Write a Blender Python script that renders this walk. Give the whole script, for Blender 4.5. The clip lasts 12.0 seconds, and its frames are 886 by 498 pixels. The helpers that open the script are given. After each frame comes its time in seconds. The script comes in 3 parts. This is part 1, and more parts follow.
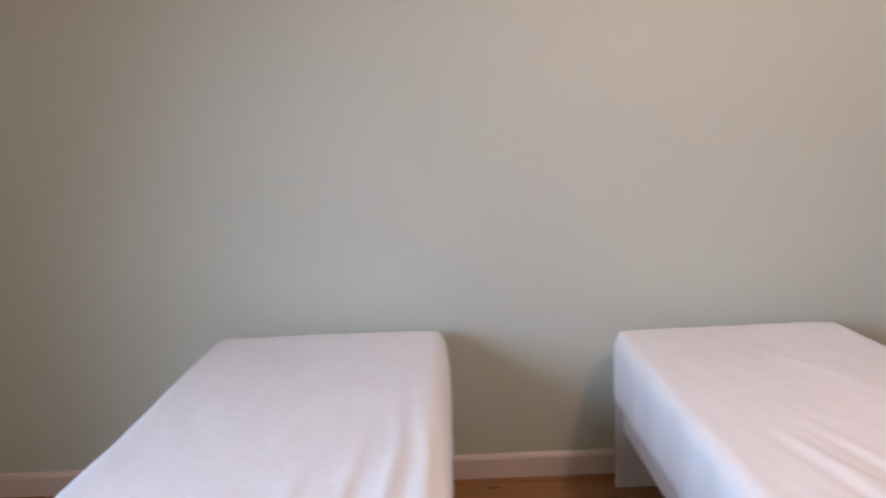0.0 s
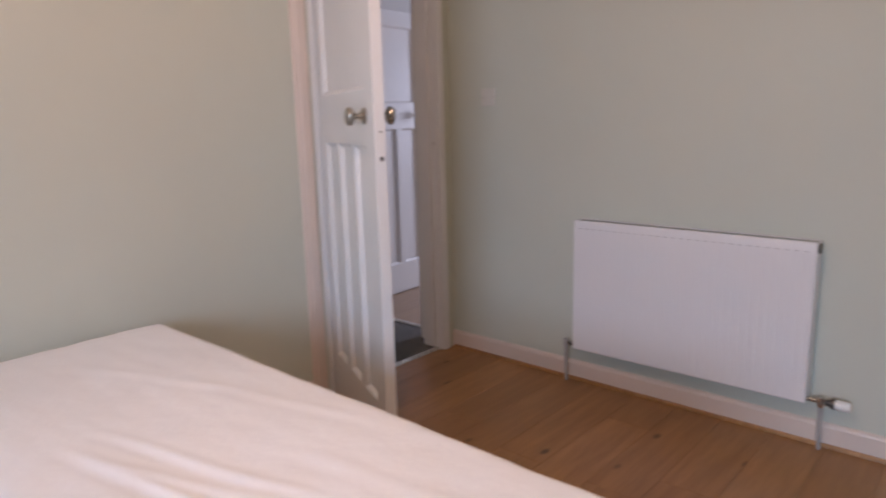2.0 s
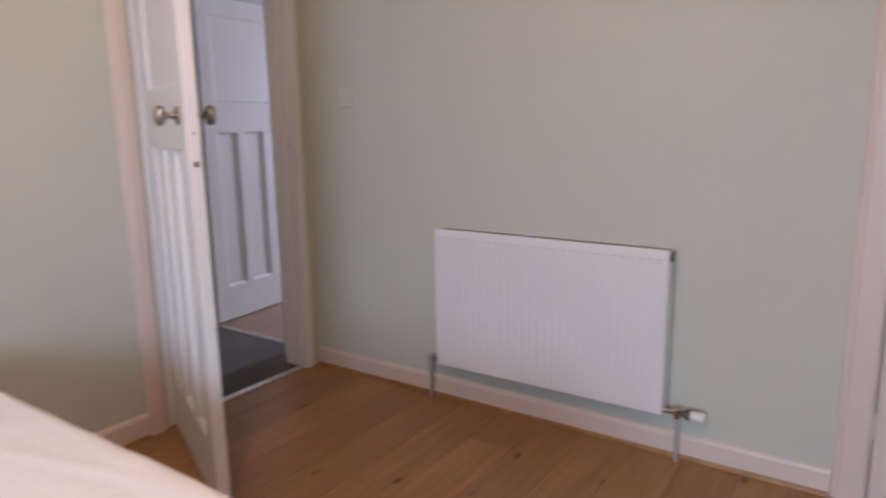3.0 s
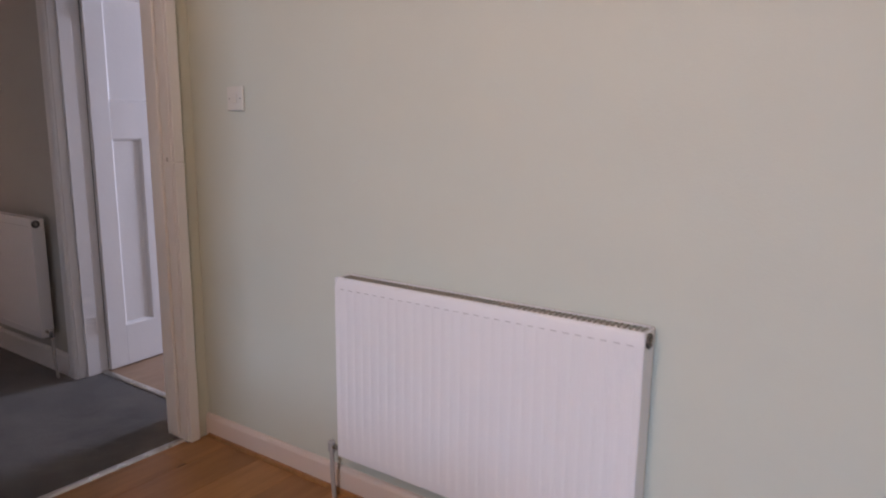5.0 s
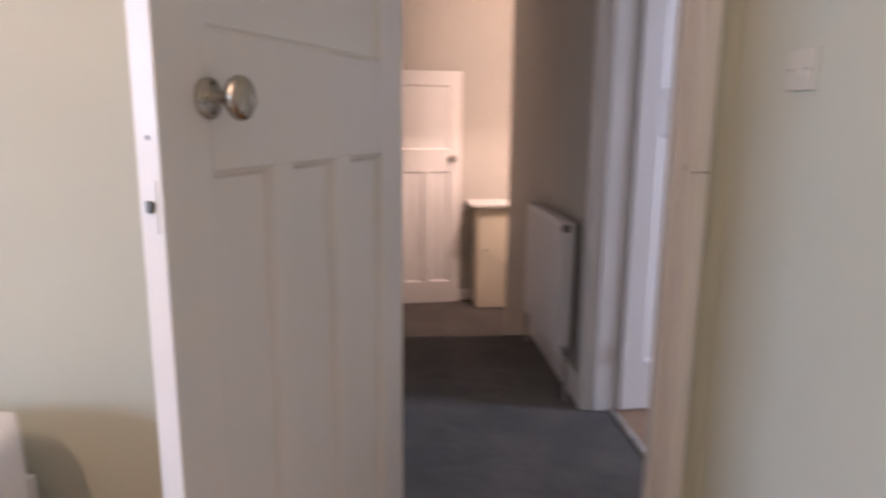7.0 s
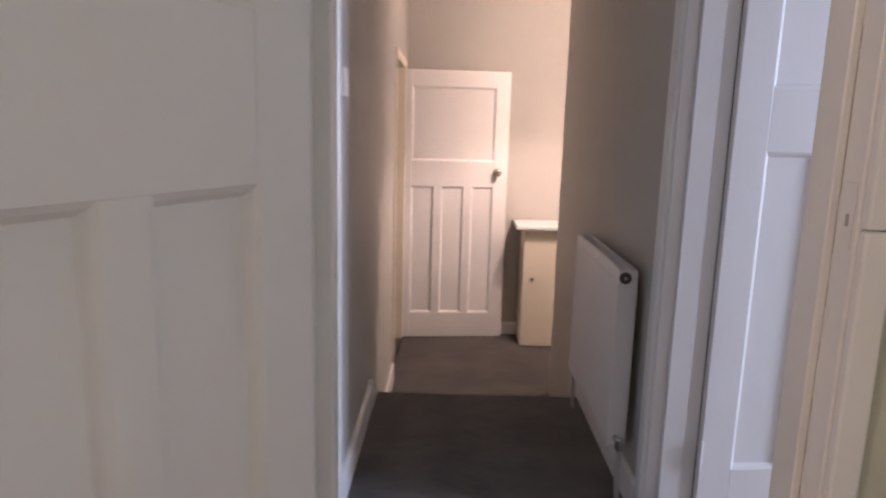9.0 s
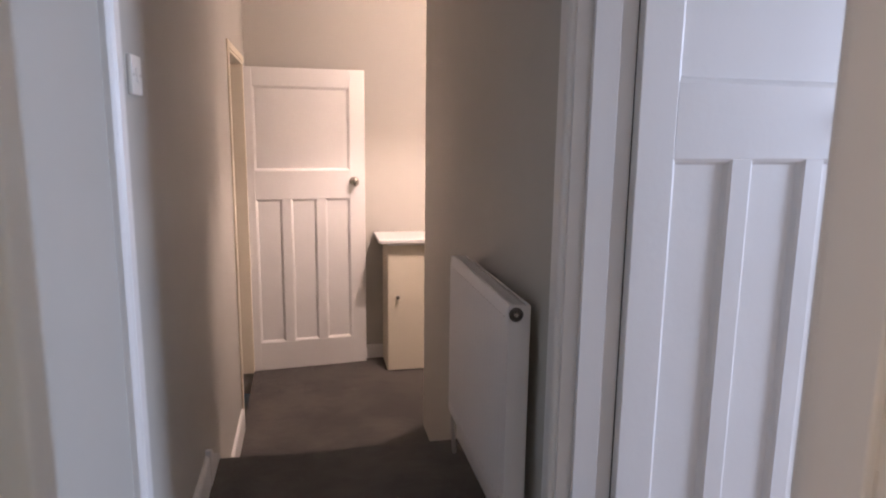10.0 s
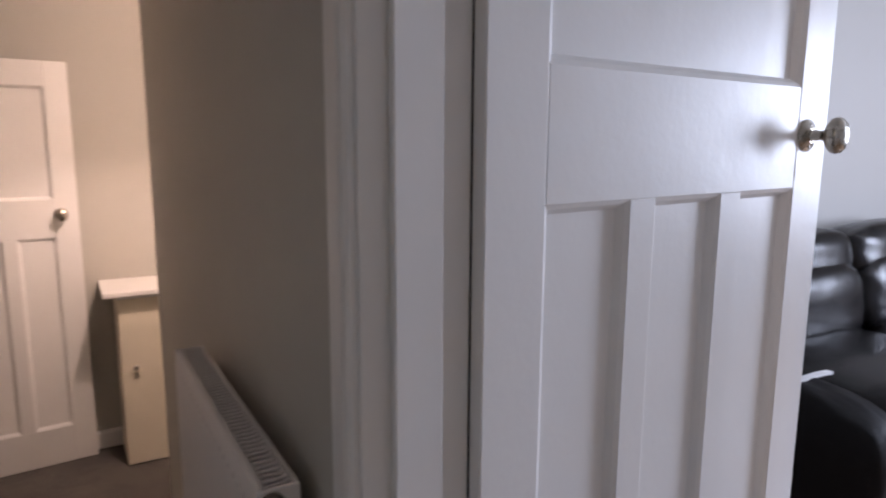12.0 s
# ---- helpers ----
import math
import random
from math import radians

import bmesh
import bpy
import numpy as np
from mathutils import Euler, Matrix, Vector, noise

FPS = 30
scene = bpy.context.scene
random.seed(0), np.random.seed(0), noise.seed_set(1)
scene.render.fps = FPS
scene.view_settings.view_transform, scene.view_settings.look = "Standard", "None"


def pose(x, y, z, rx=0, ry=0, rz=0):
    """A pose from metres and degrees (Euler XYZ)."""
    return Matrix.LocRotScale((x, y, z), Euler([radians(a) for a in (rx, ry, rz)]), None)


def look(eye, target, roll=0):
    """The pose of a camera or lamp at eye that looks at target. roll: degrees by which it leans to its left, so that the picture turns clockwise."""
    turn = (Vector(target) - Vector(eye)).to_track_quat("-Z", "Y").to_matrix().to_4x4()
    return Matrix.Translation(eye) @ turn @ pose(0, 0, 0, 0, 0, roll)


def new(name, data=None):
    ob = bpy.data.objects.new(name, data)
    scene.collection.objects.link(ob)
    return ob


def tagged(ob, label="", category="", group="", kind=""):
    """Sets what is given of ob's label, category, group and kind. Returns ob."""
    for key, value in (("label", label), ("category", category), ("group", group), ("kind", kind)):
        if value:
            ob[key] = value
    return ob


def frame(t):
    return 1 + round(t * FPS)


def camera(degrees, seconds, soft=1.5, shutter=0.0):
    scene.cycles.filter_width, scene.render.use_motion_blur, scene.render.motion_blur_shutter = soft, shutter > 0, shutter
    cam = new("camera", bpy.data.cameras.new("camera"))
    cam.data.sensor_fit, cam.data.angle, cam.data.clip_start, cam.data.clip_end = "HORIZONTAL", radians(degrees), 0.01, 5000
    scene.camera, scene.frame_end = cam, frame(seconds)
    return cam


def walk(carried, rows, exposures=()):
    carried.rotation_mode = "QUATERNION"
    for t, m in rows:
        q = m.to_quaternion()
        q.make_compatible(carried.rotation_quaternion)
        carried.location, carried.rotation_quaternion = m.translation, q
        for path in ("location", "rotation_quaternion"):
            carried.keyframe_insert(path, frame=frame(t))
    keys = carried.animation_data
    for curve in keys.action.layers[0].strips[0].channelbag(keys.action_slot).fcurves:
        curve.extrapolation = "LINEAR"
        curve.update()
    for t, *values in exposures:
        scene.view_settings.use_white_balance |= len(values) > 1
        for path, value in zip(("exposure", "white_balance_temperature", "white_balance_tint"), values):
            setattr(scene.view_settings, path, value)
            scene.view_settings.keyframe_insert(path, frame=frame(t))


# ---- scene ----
cam = camera(67.4, 12.0, soft=2.0, shutter=0.5)
PATH = [
    (0, (1.458, 0.917, 1.26), (1.446, 2.886, 0.909), -2.5),
    (0.5, (1.485, 0.939, 1.265), (1.829, 2.873, 0.887), -1.9),
    (0.8, (1.473, 0.939, 1.273), (2.073, 2.807, 0.884), -1.5),
    (1, (1.508, 0.905, 1.252), (2.275, 2.711, 0.864), -1.6),
    (1.5, (1.586, 0.837, 1.258), (2.788, 2.386, 0.867), -1.2),
    (2, (1.73, 0.778, 1.269), (3.186, 2.093, 0.881), -1.5),
    (2.5, (1.882, 0.735, 1.263), (3.409, 1.968, 0.875), -1.3),
    (3, (2.037, 0.722, 1.257), (3.661, 1.825, 0.874), -0.9),
    (3.2, (2.1, 0.741, 1.268), (3.778, 1.761, 0.888), -0.8),
    (4.8, (2.742, 0.838, 1.278), (4.386, 1.916, 0.912), 0.1),
    (5, (2.851, 0.882, 1.262), (4.471, 2.001, 0.907), 0.6),
    (5.5, (3.086, 0.964, 1.263), (4.63, 2.182, 0.9), 0.3),
    (6, (3.315, 1.08, 1.257), (4.422, 2.704, 0.889), 1.0),
    (6.5, (3.463, 1.323, 1.264), (4.155, 3.159, 0.876), 0.6),
    (7, (3.572, 1.53, 1.258), (3.742, 3.484, 0.869), 0.6),
    (7.2, (3.613, 1.603, 1.259), (3.572, 3.565, 0.873), 0.5),
    (8.8, (3.768, 2.174, 1.255), (3.713, 4.139, 0.89), 1.3),
    (9, (3.789, 2.267, 1.253), (3.774, 4.233, 0.884), 1.5),
    (9.5, (3.791, 2.496, 1.273), (4.063, 4.446, 0.92), 1.3),
    (10, (3.827, 2.727, 1.262), (4.225, 4.655, 0.908), 0.7),
    (10.5, (3.923, 2.929, 1.268), (4.302, 4.863, 0.926), 0.7),
    (11, (3.985, 3.145, 1.293), (4.659, 4.997, 0.949), 0.8),
    (11.5, (4.039, 3.324, 1.296), (4.863, 5.115, 0.96), 0.3),
    (12, (4.139, 3.497, 1.283), (5.126, 5.206, 0.957), 0.3),
]
EXPOSURES = [(0, -0.05, 6400, 35), (1.5, -0.2, 6550, 37), (2.5, -0.12, 6600, 37), (3.2, 0.0, 6550, 37), (5.5, 0.2, 6600, 38), (6.5, 0.33, 6600, 36), (9.0, 0.58, 6200, 30), (11, 0.40, 6400, 28), (12, 0.08, 6550, 28)]
BED_POWER, ROOM_POWER, LIV_POWER, HALL_POWER = 66.0, 31.0, 106.0, 34.0
BW_Y, BLOCKER_X, BLOCKER_Y = 0.35, -0.30, 1.50
ROOM_X, ROOM_Y, ROOM_Z = 2.37, 1.58, 2.16
HALL_X, HALL_Y, HALL_Z = 4.62, 6.28, 1.74
RX1 = 5.5                       # far side of the recess beside the landing
walk(cam, [(t, look(eye, target, roll)) for t, eye, target, roll in PATH], EXPOSURES)

# ---- world and large lights ----
world = bpy.data.worlds.new("world")
scene.world = world
world.use_nodes = True
wn = world.node_tree
sky = wn.nodes.new("ShaderNodeTexSky")
sky.sky_type = "NISHITA"
sky.sun_disc = False
sky.sun_elevation, sky.sun_rotation = radians(35), radians(140)
wn.links.new(sky.outputs[0], wn.nodes["Background"].inputs[0])
wn.nodes["Background"].inputs[1].default_value = 0.12


def area_lamp(name, eye, target, w, h, power, colour):
    d = bpy.data.lights.new(name, "AREA")
    d.shape, d.size, d.size_y, d.energy, d.color = "RECTANGLE", w, h, power, colour
    ob = new(name, d)
    ob.matrix_world = look(eye, target)
    return ob


# daylight through the bedroom window (west) and the living-room window (east)
area_lamp("bedroom_window_light", (-0.79, BW_Y, 1.50), (2.2, BW_Y + 1.0, -0.95), 1.05, 1.2, BED_POWER, (0.47, 0.77, 1.0)).data.spread = radians(125)
area_lamp("living_window_light", (8.88, 3.20, 1.42), (5.5, 3.75, 0.80), 0.95, 1.10, LIV_POWER, (0.67, 0.84, 1.0))
# warm lamps: the bedroom pendant and the shaded pendant round the corner of the landing
room_light = bpy.data.lights.new("bedroom_bulb_light", "POINT")
room_light.energy, room_light.color, room_light.shadow_soft_size = ROOM_POWER, (1.0, 0.76, 0.515), 0.022
new("bedroom_bulb_light", room_light).location = (ROOM_X, ROOM_Y, ROOM_Z - 0.06)
hall_light = bpy.data.lights.new("landing_pendant_light", "POINT")
hall_light.energy, hall_light.color, hall_light.shadow_soft_size = HALL_POWER, (1.0, 0.79, 0.63), 0.022
new("landing_pendant_light", hall_light).location = (HALL_X, HALL_Y, HALL_Z - 0.06)


# ---- materials ----
def nodes_of(name, rough=0.5, metal=0.0):
    m = bpy.data.materials.new(name)
    m.use_nodes = True
    b = m.node_tree.nodes["Principled BSDF"]
    b.inputs["Roughness"].default_value = rough
    b.inputs["Metallic"].default_value = metal
    return m, m.node_tree, b


def add(nt, kind, **values):
    n = nt.nodes.new(kind)
    for k, v in values.items():
        n.inputs[k.replace("_", " ")].default_value = v
    return n


def mix(nt, fac, a, b):
    n = nt.nodes.new("ShaderNodeMix")
    n.data_type = "RGBA"
    for socket, v in ((n.inputs[0], fac), (n.inputs[6], a), (n.inputs[7], b)):
        if isinstance(v, (tuple, float, int)):
            socket.default_value = (*v, 1) if isinstance(v, tuple) else v
        else:
            nt.links.new(v, socket)
    return n.outputs[2]


def ramp(nt, value, lo, hi):
    n = nt.nodes.new("ShaderNodeMapRange")
    n.inputs[1].default_value, n.inputs[2].default_value = lo, hi
    nt.links.new(value, n.inputs[0])
    return n.outputs[0]


def noise_of(nt, scale, detail=4.0, vec=None, rough=0.55):
    n = add(nt, "ShaderNodeTexNoise", Scale=scale, Detail=detail, Roughness=rough)
    if vec is None:
        vec = nt.nodes.new("ShaderNodeTexCoord").outputs["Object"]
    nt.links.new(vec, n.inputs["Vector"])
    return n.outputs["Fac"]


def bump(nt, bsdf, height, strength, distance, normal=None):
    n = nt.nodes.new("ShaderNodeBump")
    n.inputs["Strength"].default_value, n.inputs["Distance"].default_value = strength, distance
    nt.links.new(height, n.inputs["Height"])
    if normal is not None:
        nt.links.new(normal, n.inputs["Normal"])
    nt.links.new(n.outputs["Normal"], bsdf.inputs["Normal"])
    return n.outputs["Normal"]


def painted(name, base, dirt, rough=0.5, grain=120.0, relief=0.15, blotch=1.6, amount=0.5, spec=0.5):
    """Paint with large soft blotches, small flecks and a fine roller or brush relief."""
    m, nt, b = nodes_of(name, rough)
    b.inputs["Specular IOR Level"].default_value = spec
    large = ramp(nt, noise_of(nt, blotch, 5.0), 0.38, 0.72)
    c = mix(nt, 0.5, base, dirt)
    nt.links.new(mix(nt, large, base, c), b.inputs["Base Color"]) if amount <= 0.5 else nt.links.new(mix(nt, large, base, dirt), b.inputs["Base Color"])
    r = nt.nodes.new("ShaderNodeMapRange")
    r.inputs[3].default_value, r.inputs[4].default_value = rough - 0.08, rough + 0.10
    nt.links.new(noise_of(nt, blotch * 7, 3.0), r.inputs[0])
    nt.links.new(r.outputs[0], b.inputs["Roughness"])
    n1 = bump(nt, b, noise_of(nt, grain, 3.0), relief, 0.002)
    bump(nt, b, noise_of(nt, 9.0, 2.0), 0.10, 0.006, n1)
    return m


green_paint = painted("sage_wall_paint", (0.59, 0.60, 0.50), (0.545, 0.55, 0.46), 0.62, 160.0, 0.25, 1.2)
hall_paint = painted("greige_wall_paint", (0.50, 0.483, 0.438), (0.455, 0.44, 0.40), 0.6, 160.0, 0.25, 1.1)
living_paint = painted("grey_wall_paint", (0.47, 0.45, 0.425), (0.435, 0.415, 0.39), 0.6, 160.0, 0.25, 1.1)
ceiling_paint = painted("ceiling_paint", (0.80, 0.79, 0.76), (0.74, 0.73, 0.70), 0.7, 90.0, 0.4, 0.9)
white_gloss = painted("white_gloss_paint", (0.80, 0.79, 0.775), (0.76, 0.745, 0.72), 0.36, 45.0, 0.22, 3.0)
cream_gloss = painted("cream_gloss_paint", (0.73, 0.61, 0.525), (0.68, 0.56, 0.48), 0.4, 45.0, 0.25, 3.0)
cupboard_cream = painted("cupboard_cream_paint", (0.79, 0.72, 0.58), (0.74, 0.67, 0.53), 0.42, 45.0, 0.2, 3.0)
radiator_enamel = painted("radiator_white_enamel", (0.80, 0.775, 0.765), (0.775, 0.75, 0.735), 0.33, 30.0, 0.05, 2.0)
taupe_enamel = painted("dark_beige_enamel", (0.36, 0.32, 0.265), (0.28, 0.245, 0.20), 0.5, 60.0, 0.1, 9.0)
# enamel darkened to paint shade into the radiator notches
notch_shade = painted("notch_shade_enamel", (0.52, 0.49, 0.47), (0.44, 0.41, 0.39), 0.5, 60.0, 0.1, 9.0)
plate_plastic = painted("cream_plastic", (0.66, 0.63, 0.55), (0.62, 0.59, 0.51), 0.4, 60.0, 0.03, 8.0)
plastic_white = painted("white_plastic", (0.80, 0.78, 0.74), (0.77, 0.75, 0.70), 0.4, 60.0, 0.03, 8.0)
dark_seam = painted("dark_gap", (0.03, 0.027, 0.024), (0.02, 0.018, 0.016), 0.9)
slat_wood = painted("pale_pine", (0.42, 0.30, 0.18), (0.34, 0.23, 0.13), 0.6, 40.0, 0.3, 6.0)


def metal(name, colour, rough, wear=40.0):
    m, nt, b = nodes_of(name, rough, 1.0)
    w = ramp(nt, noise_of(nt, wear, 5.0), 0.35, 0.7)
    nt.links.new(mix(nt, w, colour, tuple(0.7 * c for c in colour)), b.inputs["Base Color"])
    r = nt.nodes.new("ShaderNodeMapRange")
    r.inputs[3].default_value, r.inputs[4].default_value = rough - 0.06, rough + 0.14
    nt.links.new(w, r.inputs[0])
    nt.links.new(r.outputs[0], b.inputs["Roughness"])
    return m


nickel = metal("aged_nickel", (0.50, 0.46, 0.40), 0.26)
chrome = metal("chrome", (0.62, 0.60, 0.57), 0.16)
dark_metal = metal("dark_metal", (0.16, 0.145, 0.13), 0.45)
strip_metal = metal("aluminium_strip", (0.72, 0.71, 0.68), 0.32, 15.0)
grey_pipe = painted("grey_painted_pipe", (0.42, 0.40, 0.38), (0.34, 0.32, 0.30), 0.45, 30.0, 0.2, 12.0)


def laminate(name, light, dark, tint):
    """Oak-look boards: long grain along x, rings and dark knots, each board of its own tone."""
    m, nt, b = nodes_of(name, 0.36)
    info = nt.nodes.new("ShaderNodeObjectInfo")
    tc = nt.nodes.new("ShaderNodeTexCoord")
    off = nt.nodes.new("ShaderNodeVectorMath")
    off.operation = "SCALE"
    comb = nt.nodes.new("ShaderNodeCombineXYZ")
    for i in range(3):
        nt.links.new(info.outputs["Random"], comb.inputs[i])
    nt.links.new(comb.outputs[0], off.inputs[0])
    off.inputs["Scale"].default_value = 37.0
    pos = nt.nodes.new("ShaderNodeVectorMath")
    nt.links.new(tc.outputs["Object"], pos.inputs[0])
    nt.links.new(off.outputs[0], pos.inputs[1])
    stretch = nt.nodes.new("ShaderNodeMapping")
    stretch.inputs["Scale"].default_value = (1.1, 11.0, 1.0)
    nt.links.new(pos.outputs[0], stretch.inputs[0])
    grain = ramp(nt, noise_of(nt, 2.2, 6.0, stretch.outputs[0], 0.62), 0.32, 0.70)
    fine = nt.nodes.new("ShaderNodeMapping")
    fine.inputs["Scale"].default_value = (4.0, 90.0, 1.0)
    nt.links.new(pos.outputs[0], fine.inputs[0])
    pores = ramp(nt, noise_of(nt, 3.0, 3.0, fine.outputs[0]), 0.40, 0.75)
    c = mix(nt, grain, light, dark)
    low = nt.nodes.new("ShaderNodeMath")
    low.operation = "MULTIPLY"
    nt.links.new(pores, low.inputs[0])
    low.inputs[1].default_value = 0.20
    c = mix(nt, low.outputs[0], c, tuple(0.55 * v for v in dark))
    knot_map = nt.nodes.new("ShaderNodeMapping")
    knot_map.inputs["Scale"].default_value = (2.2, 4.6, 1.0)
    nt.links.new(pos.outputs[0], knot_map.inputs[0])
    vor = add(nt, "ShaderNodeTexVoronoi", Scale=1.5)
    nt.links.new(knot_map.outputs[0], vor.inputs["Vector"])
    knots = ramp(nt, vor.outputs["Distance"], 0.12, 0.05)
    c = mix(nt, knots, c, tuple(0.32 * v for v in dark))
    tone = nt.nodes.new("ShaderNodeMath")
    tone.operation = "MULTIPLY"
    nt.links.new(info.outputs["Random"], tone.inputs[0])
    tone.inputs[1].default_value = 0.45
    c = mix(nt, tone.outputs[0], c, tint)
    nt.links.new(c, b.inputs["Base Color"])
    r = nt.nodes.new("ShaderNodeMapRange")
    r.inputs[3].default_value, r.inputs[4].default_value = 0.30, 0.46
    nt.links.new(noise_of(nt, 3.0, 4.0), r.inputs[0])
    nt.links.new(r.outputs[0], b.inputs["Roughness"])
    bump(nt, b, pores, 0.12, 0.001)
    return m


oak = laminate("oak_laminate", (0.45, 0.225, 0.080), (0.30, 0.136, 0.044), (0.22, 0.096, 0.032))
pale_oak = laminate("pale_laminate", (0.42, 0.27, 0.17), (0.33, 0.20, 0.12), (0.30, 0.18, 0.11))


def carpet_material():
    m, nt, b = nodes_of("charcoal_carpet", 0.95)
    b.inputs["Sheen Weight"].default_value = 0.25
    big = ramp(nt, noise_of(nt, 3.6, 5.0, None, 0.62), 0.40, 0.62)
    c = mix(nt, big, (0.021, 0.017, 0.013), (0.090, 0.075, 0.061))
    pile = noise_of(nt, 260.0, 3.0)
    c = mix(nt, ramp(nt, pile, 0.40, 0.66), c, (0.082, 0.072, 0.062))
    nt.links.new(c, b.inputs["Base Color"])
    n1 = bump(nt, b, pile, 0.7, 0.006)
    bump(nt, b, noise_of(nt, 22.0, 4.0), 0.35, 0.012, n1)
    return m


carpet = carpet_material()


def sheet_material():
    m, nt, b = nodes_of("white_cotton_sheet", 0.85)
    b.inputs["Sheen Weight"].default_value = 0.2
    big = ramp(nt, noise_of(nt, 2.4, 4.0), 0.35, 0.7)
    nt.links.new(mix(nt, big, (0.86, 0.845, 0.845), (0.82, 0.80, 0.795)), b.inputs["Base Color"])
    n1 = bump(nt, b, noise_of(nt, 480.0, 2.0), 0.12, 0.001)
    bump(nt, b, noise_of(nt, 14.0, 5.0), 0.32, 0.010, n1)
    return m


sheet = sheet_material()


def leather_material(name, rough, spec):
    m, nt, b = nodes_of(name, rough)
    b.inputs["Specular IOR Level"].default_value = spec
    nt.links.new(mix(nt, noise_of(nt, 5.0, 4.0), (0.007, 0.0065, 0.007), (0.016, 0.014, 0.014)), b.inputs["Base Color"])
    v = add(nt, "ShaderNodeTexVoronoi", Scale=230.0)
    nt.links.new(nt.nodes.new("ShaderNodeTexCoord").outputs["Object"], v.inputs["Vector"])
    n1 = bump(nt, b, v.outputs["Distance"], 0.18, 0.002)
    bump(nt, b, noise_of(nt, 6.0, 3.0, None, 0.5), 0.25, 0.02, n1)
    return m


leather = leather_material("black_leather", 0.25, 0.30)
# same leather made duller, to put the arm's shade into the material
shaded_leather = leather_material("shaded_black_leather", 0.55, 0.12)
glass = bpy.data.materials.new("window_glass")
glass.use_nodes = True
gb = glass.node_tree.nodes["Principled BSDF"]
gb.inputs["Transmission Weight"].default_value, gb.inputs["Roughness"].default_value = 1.0, 0.0
bulb_glass = bpy.data.materials.new("lit_bulb")
bulb_glass.use_nodes = True
bulb_glass.node_tree.nodes["Principled BSDF"].inputs["Emission Color"].default_value = (1.0, 0.72, 0.44, 1)
bulb_glass.node_tree.nodes["Principled BSDF"].inputs["Emission Strength"].default_value = 20.0
lit_shade = bpy.data.materials.new("lit_lampshade")
lit_shade.use_nodes = True
lit_shade.node_tree.nodes["Principled BSDF"].inputs["Base Color"].default_value = (0.75, 0.68, 0.58, 1)
lit_shade.node_tree.nodes["Principled BSDF"].inputs["Emission Color"].default_value = (1.0, 0.78, 0.61, 1)
lit_shade.node_tree.nodes["Principled BSDF"].inputs["Emission Strength"].default_value = 20.0
ground_mat = painted("garden_ground", (0.10, 0.12, 0.05), (0.16, 0.13, 0.08), 0.9, 30.0, 0.6, 0.4, 0.9)


# ---- mesh helpers ----
def bm_box(a, b, bevel=0.0, seg=1, bm=None):
    """A box from corner a to corner b, with rounded edges."""
    out = bm or bmesh.new()
    one = bmesh.new()
    bmesh.ops.create_cube(one, size=1)
    for v in one.verts:
        v.co = Vector([(a[i] + b[i]) / 2 + v.co[i] * (b[i] - a[i]) for i in range(3)])
    if bevel:
        bmesh.ops.bevel(one, geom=one.edges[:], offset=bevel, segments=seg, profile=0.5, affect="EDGES")
    me = bpy.data.meshes.new("piece")
    one.to_mesh(me)
    one.free()
    out.from_mesh(me)
    bpy.data.meshes.remove(me)
    return out


def bm_boxes(*pairs, bevel=0.0):
    bm = bmesh.new()
    for a, b in pairs:
        bm_box(a, b, bevel, 1, bm)
    return bm


def bm_lathe(profile, n=24):
    """A turned shape about z from (radius, height) pairs."""
    bm = bmesh.new()
    rings = []
    for r, z in profile:
        rings.append([bm.verts.new((r * math.cos(2 * math.pi * i / n), r * math.sin(2 * math.pi * i / n), z)) for i in range(n)])
    for p, q in zip(rings, rings[1:]):
        for i in range(n):
            bm.faces.new((p[i], p[(i + 1) % n], q[(i + 1) % n], q[i]))
    bm.faces.new(rings[0][::-1])
    bm.faces.new(rings[-1])
    return bm


def bm_tube(points, r, n=12):
    """A round pipe through points."""
    bm = bmesh.new()
    pts = [Vector(p) for p in points]
    rings = []
    for i, p in enumerate(pts):
        d = (pts[min(i + 1, len(pts) - 1)] - pts[max(i - 1, 0)]).normalized()
        s = d.orthogonal().normalized() if i == 0 else (s - d * s.dot(d)).normalized()
        u = d.cross(s)
        rings.append([bm.verts.new(p + r * (math.cos(2 * math.pi * k / n) * s + math.sin(2 * math.pi * k / n) * u)) for k in range(n)])
    for p, q in zip(rings, rings[1:]):
        for k in range(n):
            bm.faces.new((p[k], p[(k + 1) % n], q[(k + 1) % n], q[k]))
    bm.faces.new(rings[0][::-1])
    bm.faces.new(rings[-1])
    return bm


def bm_extrude(profile, length, axis="y"):
    """A closed (a, b) outline carried along one axis: 'y' takes it as (x, z), 'x' as (y, z), 'z' as (x, y)."""
    bm = bmesh.new()
    place = {"y": lambda a, b, t: (a, t, b), "x": lambda a, b, t: (t, a, b), "z": lambda a, b, t: (a, b, t)}[axis]
    p = [bm.verts.new(place(a, b, 0)) for a, b in profile]
    q = [bm.verts.new(place(a, b, length)) for a, b in profile]
    n = len(profile)
    for i in range(n):
        bm.faces.new((p[i], p[(i + 1) % n], q[(i + 1) % n], q[i]))
    bm.faces.new(p[::-1])
    bm.faces.new(q)
    bmesh.ops.recalc_face_normals(bm, faces=bm.faces[:])
    return bm


def mesh_of(name, bm, material, smooth=False, angle=35):
    me = bpy.data.meshes.new(name)
    bmesh.ops.recalc_face_normals(bm, faces=bm.faces[:])
    bm.to_mesh(me)
    bm.free()
    me.materials.append(material)
    if smooth:
        me.shade_smooth()
        me.set_sharp_from_angle(angle=radians(angle))
